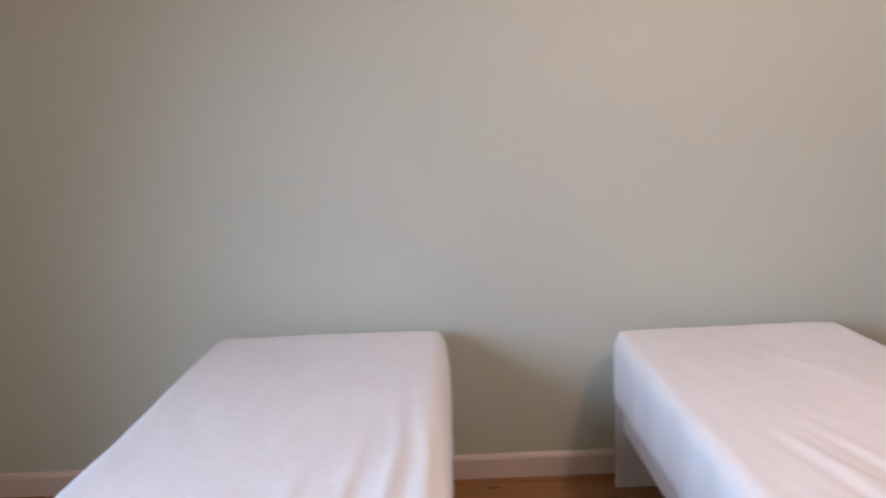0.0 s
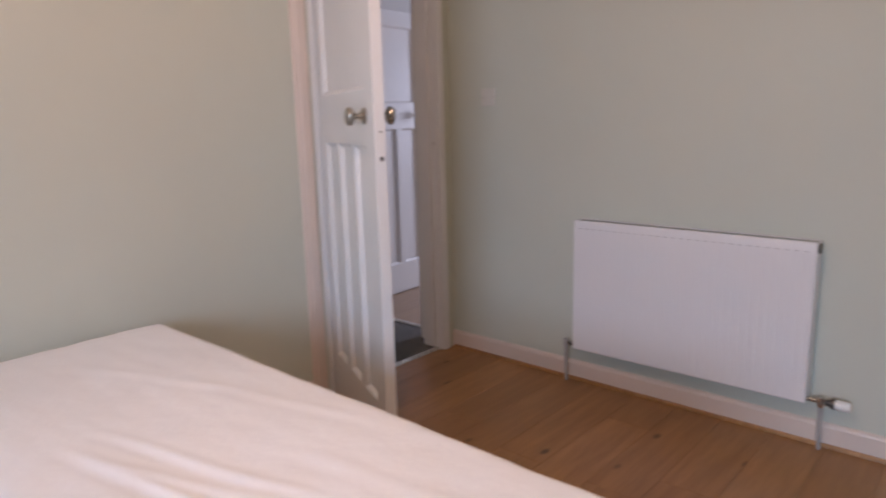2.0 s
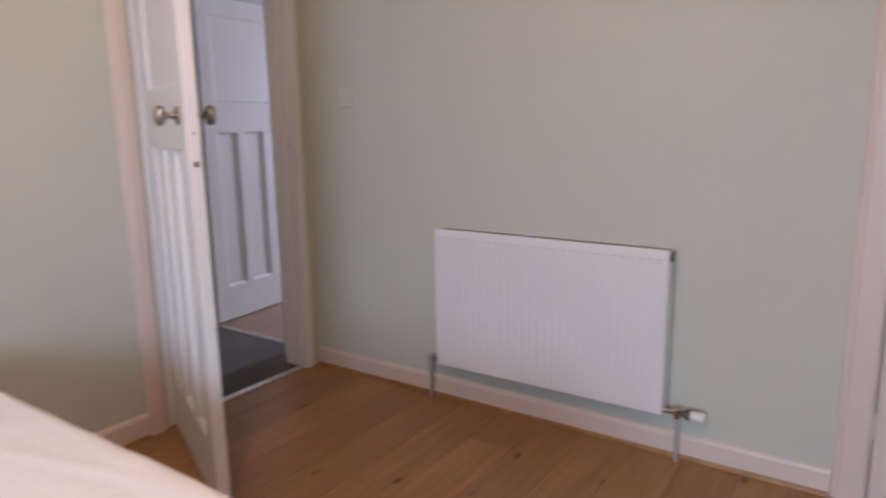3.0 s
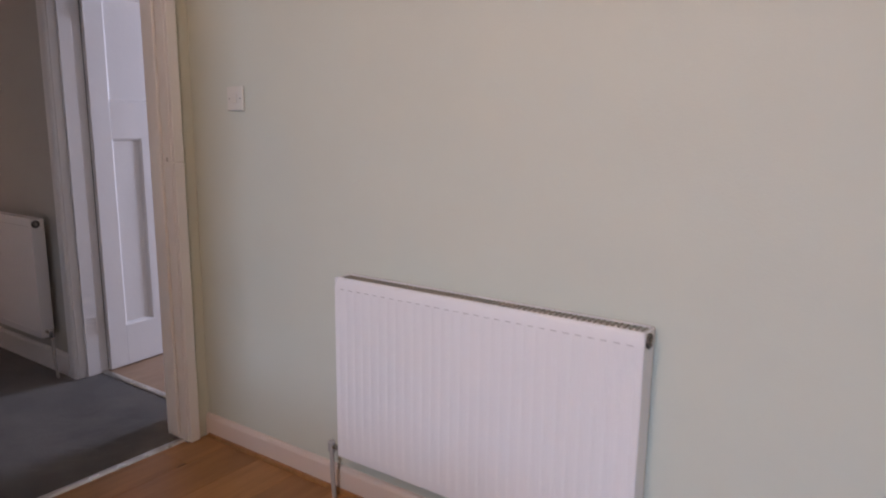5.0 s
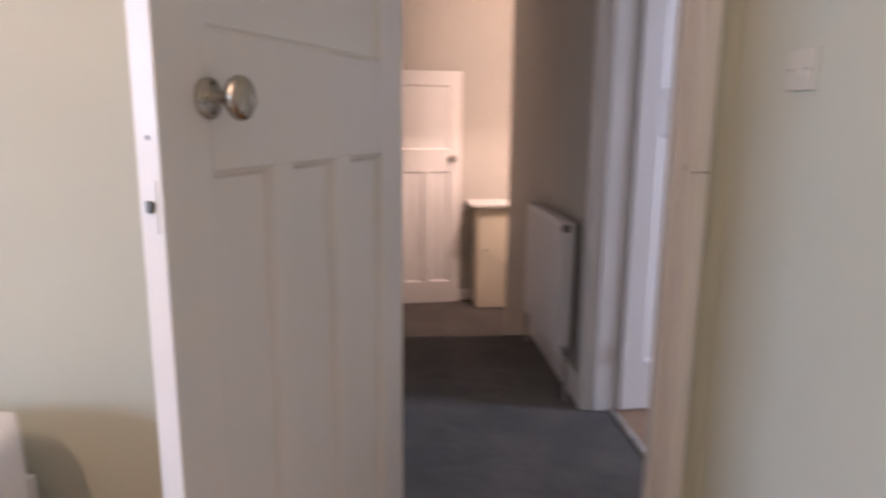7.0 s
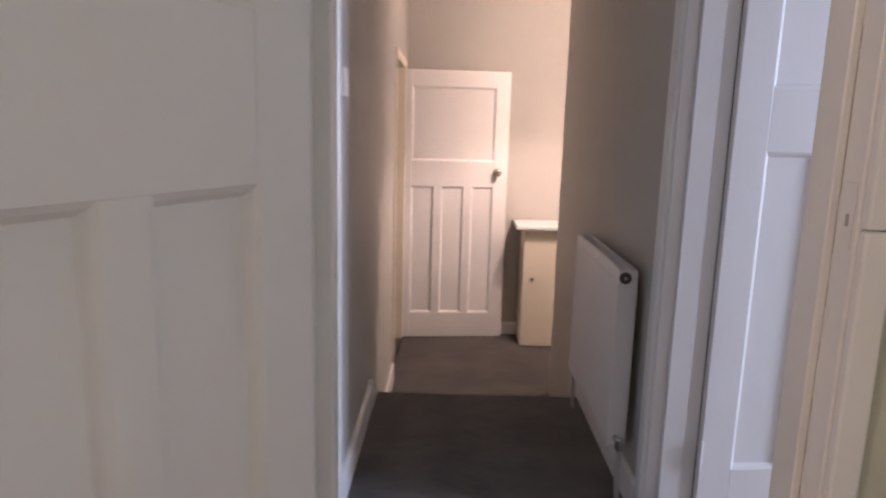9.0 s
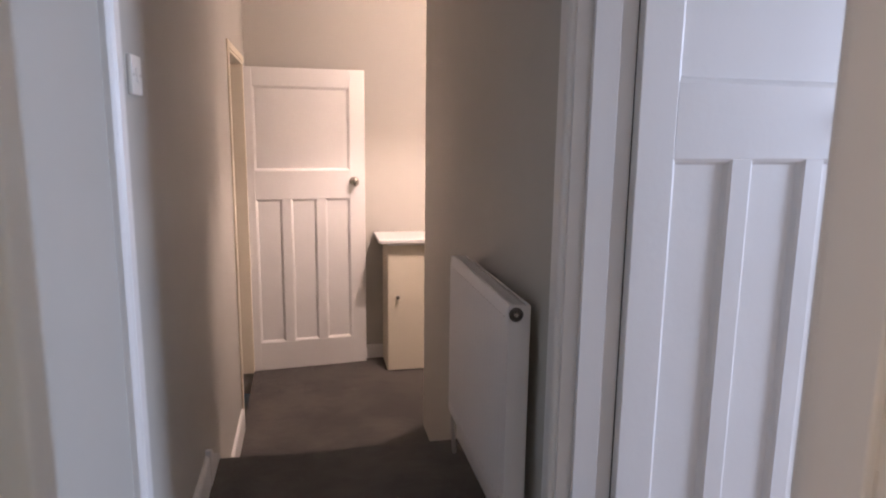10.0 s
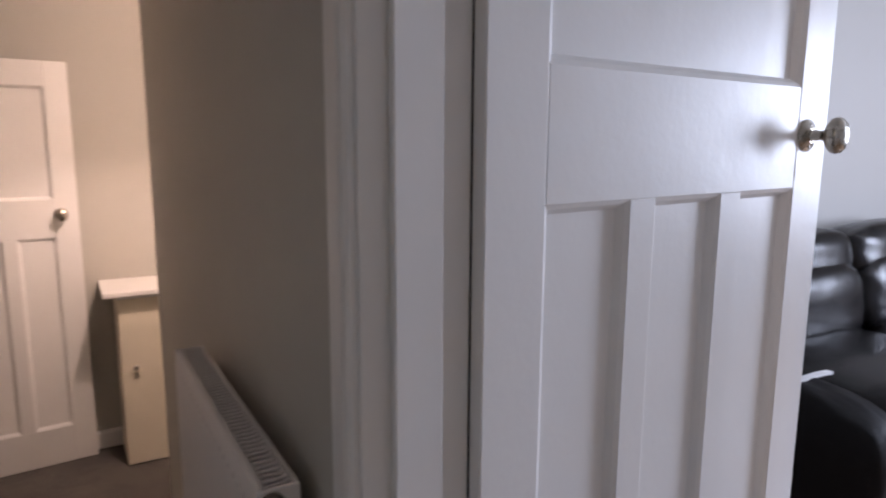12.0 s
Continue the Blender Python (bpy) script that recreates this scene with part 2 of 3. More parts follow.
    return me


def part(name, bm, material, parent, label="", smooth=False, m=None):
    ob = new(name, mesh_of(name, bm, material, smooth))
    ob.parent = parent
    if m is not None:
        ob.matrix_basis = m
    return tagged(ob, label)


def thing(name, label, category, m=None, group="", kind=""):
    ob = new(name)
    ob.empty_display_size = 0.1
    if m is not None:
        ob.matrix_basis = m
    return tagged(ob, label, category, group, kind)


def setting(name, bm, material, label, category, smooth=False):
    ob = new(name, mesh_of(name, bm, material, smooth))
    return tagged(ob, label, category, kind="structure")


# ---- the plan (bedroom floor at z = 0) ----
YA, XE = 3.155, 4.44            # bedroom north and east wall faces
XW, YS = -0.85, -1.05           # bedroom west and south wall faces
YH = 3.285                      # hall face of the north wall
DX0, DX1, DTOP = 3.575, 4.335, 2.01   # bedroom doorway
HXL, HXR = 3.455, 4.43          # hall wall faces
LY0, LY1 = 3.40, 4.185          # living-room doorway
LX = 4.56                       # living-room face of the hall wall
YC, YE = 6.13, 7.28             # end of the hall's east wall, and the end wall
ZL = -0.352                     # landing floor, two steps down
YST = 5.24                      # top step's edge
CEIL = 2.45
LVX, LVS, LVN = 8.95, 0.9, 5.40  # living-room east, south and north faces

# bedroom walls
setting("wall_north", bm_boxes(
    ((XW - 0.12, YA, -0.1), (DX0 - 0.03, YH, CEIL)),
    ((DX0 - 0.03, YA, DTOP + 0.03), (DX1 + 0.03, YH, CEIL)),
    ((DX1 + 0.03, YA, -0.1), (LX, YH, CEIL))), green_paint, "pale sage painted plaster bedroom wall", "wall")
CY0, CY1 = -0.06, 0.70          # cupboard doorway
setting("wall_east", bm_boxes(
    ((XE, CY1, -0.1), (LX, YA - 0.001, CEIL)),
    ((XE, CY0, DTOP), (LX, CY1, CEIL)),
    ((XE + 0.07, CY0, -0.1), (LX, CY1, DTOP)),
    ((XE, YS - 0.12, -0.1), (LX, CY0, CEIL))), green_paint, "pale sage painted plaster wall behind the radiator", "wall")
WZ0, WZ1 = 0.86, 2.14
WY0, WY1 = BW_Y - 0.56, BW_Y + 0.56
setting("wall_south", bm_boxes(((XW - 0.12, YS - 0.12, -0.1), (XE - 0.001, YS, CEIL))), green_paint, "pale sage painted plaster wall", "wall")
# the last box is unseen, added to shade the north wall's left end
setting("wall_west", bm_boxes(
    ((XW - 0.12, YS, -0.1), (XW, WY0, CEIL)), ((XW - 0.12, WY1, -0.1), (XW, YA - 0.001, CEIL)),
    ((XW - 0.12, WY0, -0.1), (XW, WY1, WZ0)), ((XW - 0.12, WY0, WZ1), (XW, WY1, CEIL)),
    ((XW, BLOCKER_Y, -0.1), (BLOCKER_X, YA - 0.001, CEIL))), green_paint, "pale sage painted plaster wall with a window and an added, unseen light-blocking corner", "wall")
setting("ceiling_bedroom", bm_boxes(((XW - 0.12, YS - 0.12, CEIL), (LX, YH, CEIL + 0.1))), ceiling_paint, "white painted bedroom ceiling", "ceiling")


def window(name, m, w, h, label):
    """A casement window in the xz plane, sill at z = 0, inside towards -y."""
    root = thing(name, label, "window", m, kind="structure")
    part("window_frame", bm_boxes(
        ((-w / 2, 0, 0), (-w / 2 + 0.06, 0.07, h)), ((w / 2 - 0.06, 0, 0), (w / 2, 0.07, h)),
        ((-w / 2 + 0.06, 0, 0), (w / 2 - 0.06, 0.07, 0.06)), ((-w / 2 + 0.06, 0, h - 0.06), (w / 2 - 0.06, 0.07, h)),
        ((-0.03, 0, 0.06), (0.03, 0.07, h - 0.06)), bevel=0.004), white_gloss, root)
    part("window_sill", bm_box((-w / 2 - 0.05, -0.20, -0.035), (w / 2 + 0.05, -0.002, -0.002), 0.006, 2), white_gloss, root)
    for x0, x1 in ((-w / 2 + 0.06, -0.03), (0.03, w / 2 - 0.06)):
        pane = part("pane", bm_box((x0 - 0.005, 0.03, 0.055), (x1 + 0.005, 0.036, h - 0.055)), glass, root)
        pane.visible_shadow = False
    return root


window("window_1", pose(XW - 0.10, BW_Y, WZ0 + 0.001, 0, 0, 90), 1.118, WZ1 - WZ0 - 0.002, "white painted casement window in the bedroom wall")

# hall and landing walls
setting("wall_hall_west", bm_boxes(
    ((HXL - 0.1, YH + 0.001, -0.5), (HXL, 6.30, CEIL)), ((HXL - 0.1, 6.30, 1.665), (HXL, 7.12, CEIL)),
    ((HXL - 0.1, 7.12, -0.5), (HXL, YE + 0.1, CEIL))), hall_paint, "greige painted plaster hall wall", "wall")
setting("wall_hall_east", bm_boxes(
    ((HXR, LY1 + 0.03, -0.5), (LX, YC, CEIL)), ((HXR, LY0 - 0.03, DTOP + 0.03), (LX, LY1 + 0.03, CEIL)),
    ((HXR, YH + 0.001, -0.1), (LX, LY0 - 0.03, CEIL))), hall_paint, "greige painted plaster hall wall behind the radiator", "wall")
setting("wall_landing_end", bm_boxes(((HXL + 0.001, YE, -0.5), (RX1 + 0.1, YE + 0.1, CEIL))), hall_paint, "greige painted plaster wall at the end of the hall", "wall")
setting("wall_landing_recess", bm_boxes(
    ((RX1, YC - 0.1, -0.5), (RX1 + 0.1, YE - 0.001, CEIL)), ((LX, YC - 0.1, -0.5), (RX1 - 0.001, YC, CEIL))), hall_paint,
        "greige painted plaster walls closing the landing", "wall")
setting("ceiling_hall", bm_boxes(((HXL - 0.1, YH + 0.001, CEIL), (LX - 0.001, YC, CEIL + 0.1)), ((HXL - 0.1, YC, CEIL), (RX1 + 0.1, YE + 0.1, CEIL + 0.1))), ceiling_paint,
        "white painted hall ceiling", "ceiling")
# the small room behind the landing door
setting("wall_side_room", bm_boxes(
    ((HXL - 1.2, 6.1, -0.5), (HXL - 0.101, 6.2, CEIL)), ((HXL - 1.2, 7.25, -0.5), (HXL - 0.101, 7.35, CEIL)),
    ((HXL - 1.3, 6.1, -0.5), (HXL - 1.2, 7.35, CEIL)), ((HXL - 1.2, 6.2, -0.5), (HXL - 0.101, 7.25, ZL)), ((HXL - 1.2, 6.2, 2.2), (HXL - 0.101, 7.25, CEIL))),
    hall_paint, "plain painted walls of a small side room", "wall")

# living-room walls
setting("wall_living_north", bm_boxes(((LX + 0.001, LVN, -0.1), (LVX + 0.12, LVN + 0.1, CEIL))), living_paint, "pale grey painted living-room wall behind the sofa", "wall")
setting("wall_living_south", bm_boxes(((LX + 0.001, LVS - 0.1, -0.1), (LVX + 0.12, LVS, CEIL))), living_paint, "pale grey painted living-room wall", "wall")
LWY0, LWY1, LWZ0, LWZ1 = 2.50, 3.90, 0.72, 2.18
setting("wall_living_east", bm_boxes(
    ((LVX, LVS, -0.1), (LVX + 0.12, LWY0, CEIL)), ((LVX, LWY1, -0.1), (LVX + 0.12, LVN, CEIL)),
    ((LVX, LWY0, -0.1), (LVX + 0.12, LWY1, LWZ0)), ((LVX, LWY0, LWZ1), (LVX + 0.12, LWY1, CEIL))), living_paint, "pale grey painted living-room wall with a window", "wall")
setting("wall_living_west", bm_boxes(
    ((LX + 0.001, LVS, -0.1), (LX + 0.02, LY0 - 0.03, CEIL)), ((LX + 0.001, LY1 + 0.03, -0.1), (LX + 0.02, LVN, CEIL)),
    ((LX + 0.001, LY0 - 0.03, DTOP + 0.03), (LX + 0.02, LY1 + 0.03, CEIL))), living_paint, "pale grey plaster skin of the living-room wall", "wall")
setting("ceiling_living", bm_boxes(((LX, LVS - 0.1, CEIL), (LVX + 0.12, LVN + 0.1, CEIL + 0.1))), ceiling_paint, "white painted living-room ceiling", "ceiling")
window("window_2", pose(LVX + 0.10, (LWY0 + LWY1) / 2, LWZ0 + 0.001, 0, 0, -90), LWY1 - LWY0 - 0.002, LWZ1 - LWZ0 - 0.002, "white painted casement window in the living room")


# ground outside
gbm = bmesh.new()
bmesh.ops.create_grid(gbm, x_segments=8, y_segments=8, size=400)
for v in gbm.verts:
    v.co.z = -0.6
setting("ground", gbm, ground_mat, "garden ground outside the windows", "ground")


# ---- carpet with two steps ----
def carpet_profile():
    """Side outline of the hall carpet as (y, z): flat, two rounded nosings, flat landing."""
    pts = [(YA + 0.045, -0.12), (YA + 0.045, 0.004)]
    y, z = YST, 0.004
    rise, going = -ZL / 2, 0.25
    for step in range(2):
        for k in range(6):
            a = math.pi / 2 * k / 5
            pts.append((y - 0.02 + 0.02 * math.sin(a), z - 0.02 + 0.02 * math.cos(a)))
        pts.append((y - 0.004, z - rise))
        y, z = y + going, z - rise
    pts += [(YE, z), (YE, -0.5)]
    pts += [(YST - 0.1, -0.5), (YST - 0.1, -0.12)]
    return pts


cb = bm_extrude(carpet_profile(), HXR - HXL - 0.004, "x")
for v in cb.verts:
    v.co.x += HXL + 0.002
bm_box((HXR - 0.002, LY0, -0.1), (LX - 0.01, LY1, 0.004), 0, 1, cb)
bm_box((HXR - 0.002, YC, -0.5), (RX1, YE, ZL + 0.004), 0, 1, cb)
setting("floor_hall", cb, carpet, "charcoal grey cut-pile carpet running down two steps", "carpet")


# ---- doors ----
def knob_set(leaf, x, z, face, sign):
    """Rosette, two screws, neck and oval knob on one side of a door; sign: the side of y it points to."""
    turn = pose(x, face, z, 90 if sign < 0 else -90)
    rose = part("rosette", bm_lathe([(0.0, 0.0), (0.029, 0.0), (0.029, 0.003), (0.026, 0.006), (0.018, 0.008), (0.013, 0.012), (0.0, 0.012)], 32), nickel, leaf,
                "aged nickel round door rose", True, turn)
    for dy in (-0.020, 0.020):
        part("screw", bm_lathe([(0.0, 0.004), (0.0035, 0.004), (0.0032, 0.0085), (0.0, 0.009)], 10), dark_metal, rose, "", True, pose(0, dy, 0))
    kb = bm_lathe([(0.0, 0.010), (0.011, 0.010), (0.010, 0.016), (0.0085, 0.024), (0.0095, 0.032), (0.013, 0.036), (0.021, 0.040), (0.0265, 0.046),
                   (0.0285, 0.053), (0.027, 0.060), (0.021, 0.066), (0.011, 0.069), (0.0, 0.070)], 32)
    for v in kb.verts:
        if v.co.z > 0.036:
            v.co.y *= 1.12
            v.co.x *= 0.92
    part("knob", kb, nickel, leaf, "aged nickel oval door knob", True, turn)


def bm_panel(x0, x1, z0, z1, thick, proud=0.0015, depth=0.0165, bevel=0.014):
    """A recessed panel with a sloping moulding on both faces."""
    bm = bmesh.new()
    h = thick / 2
    for s in (-1, 1):
        y_out, y_in = s * (h - proud), s * (h - depth)
        o = [bm.verts.new((x, y_out, z)) for x, z in ((x0, z0), (x1, z0), (x1, z1), (x0, z1))]
        b1 = bevel * 0.45
        k = [bm.verts.new((x, s * (h - proud - 0.004), z)) for x, z in ((x0 + b1, z0 + b1), (x1 - b1, z0 + b1), (x1 - b1, z1 - b1), (x0 + b1, z1 - b1))]
        i = [bm.verts.new((x, y_in, z)) for x, z in ((x0 + bevel, z0 + bevel), (x1 - bevel, z0 + bevel), (x1 - bevel, z1 - bevel), (x0 + bevel, z1 - bevel))]
        for p, q in ((o, k), (k, i)):
            for n in range(4):
                bm.faces.new((p[n], p[(n + 1) % 4], q[(n + 1) % 4], q[n]))
        bm.faces.new(i)
        if s < 0:
            first = o
        else:
            for n in range(4):
                bm.faces.new((first[n], first[(n + 1) % 4], o[(n + 1) % 4], o[n]))
    return bm


def panel_door(name, m, label, w, h, low, mid, rail, top, knobs, paint=None):
    """A one-over-three panelled door: hinge edge at x = 0, leaf along +x, centre plane y = 0, foot at z = 0.
    low, mid: foot and head of the lower panels; rail, top: foot and head of the upper one."""
    paint = paint or white_gloss
    root = thing(name, label, "door", m, kind="structure")
    t, st, mu = 0.040, 0.102, 0.057
    pw = (w - 2 * st - 2 * mu) / 3
    h2 = t / 2
    e = 0.0012
    part("stile", bm_box((0, -h2, 0), (st, h2, h), 0.0025, 2), paint, root)
    part("stile", bm_box((w - st, -h2, 0), (w, h2, h), 0.0025, 2), paint, root)
    for z0, z1 in ((0.0, low), (mid, rail), (top, h)):
        part("rail", bm_box((st, -h2 + 0.0003, z0), (w - st, h2 - 0.0003, z1), e), paint, root)
    for i in range(2):
        x = st + pw + i * (pw + mu)
        part("muntin", bm_box((x, -h2 + 0.0003, low), (x + mu, h2 - 0.0003, mid), e), paint, root)
    for i in range(3):
        x = st + i * (pw + mu)
        part("panel", bm_panel(x, x + pw, low, mid, t), paint, root)
    part("panel", bm_panel(st, w - st, rail, top, t), paint, root)
    kx, kz = knobs
    for s in (-1, 1):
        knob_set(root, kx, kz, s * h2, s)
    for z in (0.22, h - 0.25):
        part("hinge", bm_tube([(-0.002, -h2 - 0.004, z), (-0.002, -h2 - 0.004, z + 0.09)], 0.0055), paint, root, "painted butt hinge", True)
    return root


# bedroom door, swung about 115 degrees into the room
ux, uy = -0.416, -0.909
door_1 = panel_door("door_1", pose(3.590, 3.145, 0.008, 0, 0, math.degrees(math.atan2(uy, ux))), "white painted panelled bedroom door standing open", 0.785, 1.985,
                    0.225, 1.170, 1.365, 1.875, (0.684, 1.273))
latch = part("latch_plate", bm_box((0.785, -0.011, 1.095), (0.7865, 0.011, 1.165)), white_gloss, door_1, "worn painted latch plate")
part("latch_bolt", bm_box((0.7865, -0.005, 1.122), (0.792, 0.006, 1.138), 0.002, 2), dark_metal, latch)
for z in (1.22,):
    part("screw", bm_lathe([(0.0, 0.0), (0.0035, 0.0), (0.003, 0.0012), (0.0, 0.0014)], 10), dark_metal, door_1, "", True, pose(0.785, 0.002, z, 0, 90))
# living-room door, swung open past square
door_2 = panel_door("door_2", pose(4.578, 4.182, 0.012, 0, 0, 5.0), "white gloss panelled living-room door standing open", 0.815, 1.985,
                    0.215, 1.187, 1.366, 1.885, (0.742, 1.281))
# landing door, folded back along the end wall
door_3 = panel_door("door_3", pose(3.402, 7.137, ZL + 0.006, 0, 0, 5.8), "white panelled door folded back along the landing wall", 0.812, 1.980,
                    0.190, 1.150, 1.335, 1.865, (0.735, 1.262))
# closed cupboard door in the bedroom's east wall
door_4 = panel_door("door_4", pose(XE + 0.022, CY1 - 0.004, 0.008, 0, 0, -90), "closed off-white panelled cupboard door beside the radiator", CY1 - CY0 - 0.008, 1.985,
                    0.225, 1.170, 1.365, 1.875, (0.66, 1.273), cream_gloss)


def architrave(w=0.07, d=0.018):
    """Outline of a moulded casing: (across, out of the wall)."""
    return [(0, 0), (w, 0), (w, d * 0.55), (w - 0.008, d * 0.8), (w - 0.018, d * 0.72), (w - 0.024, d), (0.012, d), (0.004, d * 0.85), (0, d * 0.6)]


# bedroom doorway
frame_1 = thing("door_frame_1", "cream painted timber frame of the bedroom doorway", "door frame", kind="structure")
part("lining", bm_box((DX0 - 0.03, YA - 0.002, 0), (DX0, YH + 0.004, DTOP), 0.002), white_gloss, frame_1)
part("lining", bm_box((DX1, YA - 0.002, 0.0), (DX1 + 0.03, YH + 0.004, DTOP), 0.002), white_gloss, frame_1)
part("lining", bm_box((DX0 - 0.03, YA - 0.002, DTOP), (DX1 + 0.03, YH + 0.004, DTOP + 0.03), 0.002), white_gloss, frame_1)
part("door_stop", bm_box((DX0, YA + 0.045, 0.02), (DX0 + 0.013, YH - 0.034, DTOP - 0.013), 0.002), white_gloss, frame_1)
part("bead", bm_box((DX0, YH - 0.033, 0.006), (DX0 + 0.040, YH + 0.016, DTOP - 0.014), 0.004, 2), white_gloss, frame_1)
part("door_stop", bm_box((DX1 - 0.013, YA + 0.045, 0.02), (DX1, YH - 0.02, DTOP - 0.013), 0.002), white_gloss, frame_1)
part("door_stop", bm_box((DX0, YA + 0.045, DTOP - 0.013), (DX1, YH - 0.02, DTOP), 0.002), white_gloss, frame_1)
plate = part("strike_plate", bm_box((DX1 - 0.0022, YA + 0.006, 1.10), (DX1 - 0.0005, YA + 0.034, 1.19), 0.0006), white_gloss, frame_1, "painted-over strike plate")
part("strike_box", bm_box((DX1 - 0.003, YA + 0.014, 1.130), (DX1 - 0.0015, YA + 0.022, 1.147), 0.0005), grey_pipe, plate)
rng = random.Random(12)
z = 0.03
while z < 1.95:
    ln = 0.03 + 0.22 * rng.random() ** 2
    part("paint_crack", bm_box((DX1 - 0.0006, YA + 0.0443, z), (DX1 - 0.0002, YA + 0.0448, z + ln)), grey_pipe, frame_1)
    z += ln + 0.01 + 0.05 * rng.random()
cas = bm_extrude(architrave(0.075, 0.018), DTOP + 0.03, "z")
for v in cas.verts:
    v.co = Vector((DX0 - 0.048 - v.co.x, YA - v.co.y, v.co.z))
part("architrave", cas, cream_gloss, frame_1, "cream moulded casing")
for z0, z1 in ((0.001, 1.128), (1.130, DTOP + 0.03)):
    part("architrave", bm_box((DX1 + 0.004, YA - 0.019, z0), (DX1 + 0.046, YA - 0.001, z1), 0.004, 2), white_gloss, frame_1, "narrow off-white casing cut to fit the corner")
cas = bm_extrude(architrave(0.07, 0.018), DX1 + 0.046 - (DX0 - 0.123), "x")
for v in cas.verts:
    v.co = Vector((DX0 - 0.123 + v.co.x, YA - v.co.z, DTOP + 0.031 + v.co.y))
part("architrave", cas, cream_gloss, frame_1, "cream moulded head casing")
for x0, x1 in ((DX0 - 0.085, DX0 - 0.006), (DX1 + 0.006, HXR - 0.002)):
    part("architrave", bm_box((x0, YH + 0.001, 0.005), (x1, YH + 0.017, DTOP + 0.02), 0.004, 2), white_gloss, frame_1, "white hall-side casing")

# living-room doorway
frame_2 = thing("door_frame_2", "white gloss timber frame of the living-room doorway", "door frame", kind="structure")
part("lining", bm_box((HXR - 0.004, LY1, 0.004), (LX + 0.016, LY1 + 0.03, DTOP), 0.002), white_gloss, frame_2)
part("lining", bm_box((HXR - 0.004, LY0 - 0.03, 0.004), (LX + 0.016, LY0, DTOP), 0.002), white_gloss, frame_2)
part("lining", bm_box((HXR - 0.004, LY0 - 0.03, DTOP), (LX + 0.016, LY1 + 0.03, DTOP + 0.03), 0.002), white_gloss, frame_2)
part("door_stop", bm_box((HXR + 0.035, LY1 - 0.013, 0.006), (LX - 0.03, LY1, DTOP - 0.013), 0.002), white_gloss, frame_2)
part("door_stop", bm_box((HXR + 0.035, LY0, 0.006), (LX - 0.03, LY0 + 0.013, DTOP - 0.013), 0.002), white_gloss, frame_2)
part("door_stop", bm_box((HXR + 0.035, LY0, DTOP - 0.013), (LX - 0.03, LY1, DTOP), 0.002), white_gloss, frame_2)
for y, s in ((LY1 + 0.006, 1), (LY0 - 0.006, -1)):
    cas = bm_extrude(architrave(0.068 if s > 0 else 0.062, 0.02), DTOP + 0.03, "z")
    for v in cas.verts:
        v.co = Vector((HXR - v.co.y, y + s * v.co.x, v.co.z + 0.004))
    part("architrave", cas, white_gloss, frame_2, "white moulded casing")
# near-black strip that paints in the shade inside the hinge gap
part("hinge_gap_shade", bm_box((LX + 0.0165, LY1 + 0.0, 0.02), (LX + 0.0185, LY1 + 0.02, DTOP - 0.01)), dark_seam, frame_2)

# landing doorway, in the hall's west wall
frame_3 = thing("door_frame_3", "cream painted frame of the landing doorway", "door frame", kind="structure")
part("lining", bm_box((HXL - 0.104, 6.30, ZL), (HXL + 0.004, 6.325, 1.64), 0.002), cupboard_cream, frame_3)
part("lining", bm_box((HXL - 0.104, 7.095, ZL), (HXL + 0.004, 7.12, 1.64), 0.002), cupboard_cream, frame_3)
part("lining", bm_box((HXL - 0.104, 6.30, 1.64), (HXL + 0.004, 7.12, 1.665), 0.002), cupboard_cream, frame_3)
part("architrave", bm_box((HXL + 0.001, 6.262, ZL + 0.005), (HXL + 0.010, 6.312, 1.69), 0.003, 2), cupboard_cream, frame_3)
part("architrave", bm_box((HXL + 0.001, 6.312, 1.655), (HXL + 0.010, 7.13, 1.69), 0.003, 2), cupboard_cream, frame_3)

# cupboard doorway
frame_4 = thing("door_frame_4", "cream painted casing round the cupboard door", "door frame", kind="structure")
for y in (CY1, CY0 - 0.10):
    cas = bm_extrude(architrave(0.10, 0.02), DTOP + 0.08, "z")
    for v in cas.verts:
        v.co = Vector((XE - v.co.y, y + v.co.x, v.co.z))
    part("architrave", cas, cream_gloss, frame_4)
part("architrave", bm_box((XE - 0.02, CY0, DTOP - 0.012), (XE - 0.001, CY1, DTOP + 0.08), 0.004, 2), cream_gloss, frame_4)

# moulded trim on the hall's west wall opposite the living-room casing
tb = bm_extrude(architrave(0.075, 0.022), CEIL - 0.01, "z")
for v in tb.verts:
    v.co = Vector((HXL + v.co.y, 4.195 - v.co.x, v.co.z + 0.005))
setting("trim", tb, white_gloss, "white moulded upright trim on the hall wall", "trim")


# ---- skirtings ----
def skirting(name, x0, y0, x1, y1, nx, ny, z, h, material, label, d=0.016):
    """A board along a wall from (x0, y0) to (x1, y1); (nx, ny) points into the room."""
    ln = math.hypot(x1 - x0, y1 - y0)
    bm = bm_extrude([(0, 0), (d, 0), (d, h - 0.016), (d * 0.75, h - 0.006), (d * 0.4, h), (0, h)], ln, "y")
    dx, dy = (x1 - x0) / ln, (y1 - y0) / ln
    for v in bm.verts:
        a, t, b = v.co
        v.co = Vector((x0 + dx * t + nx * (a + 0.0005), y0 + dy * t + ny * (a + 0.0005), z + b))
    return setting(name, bm, material, label, "skirting board")


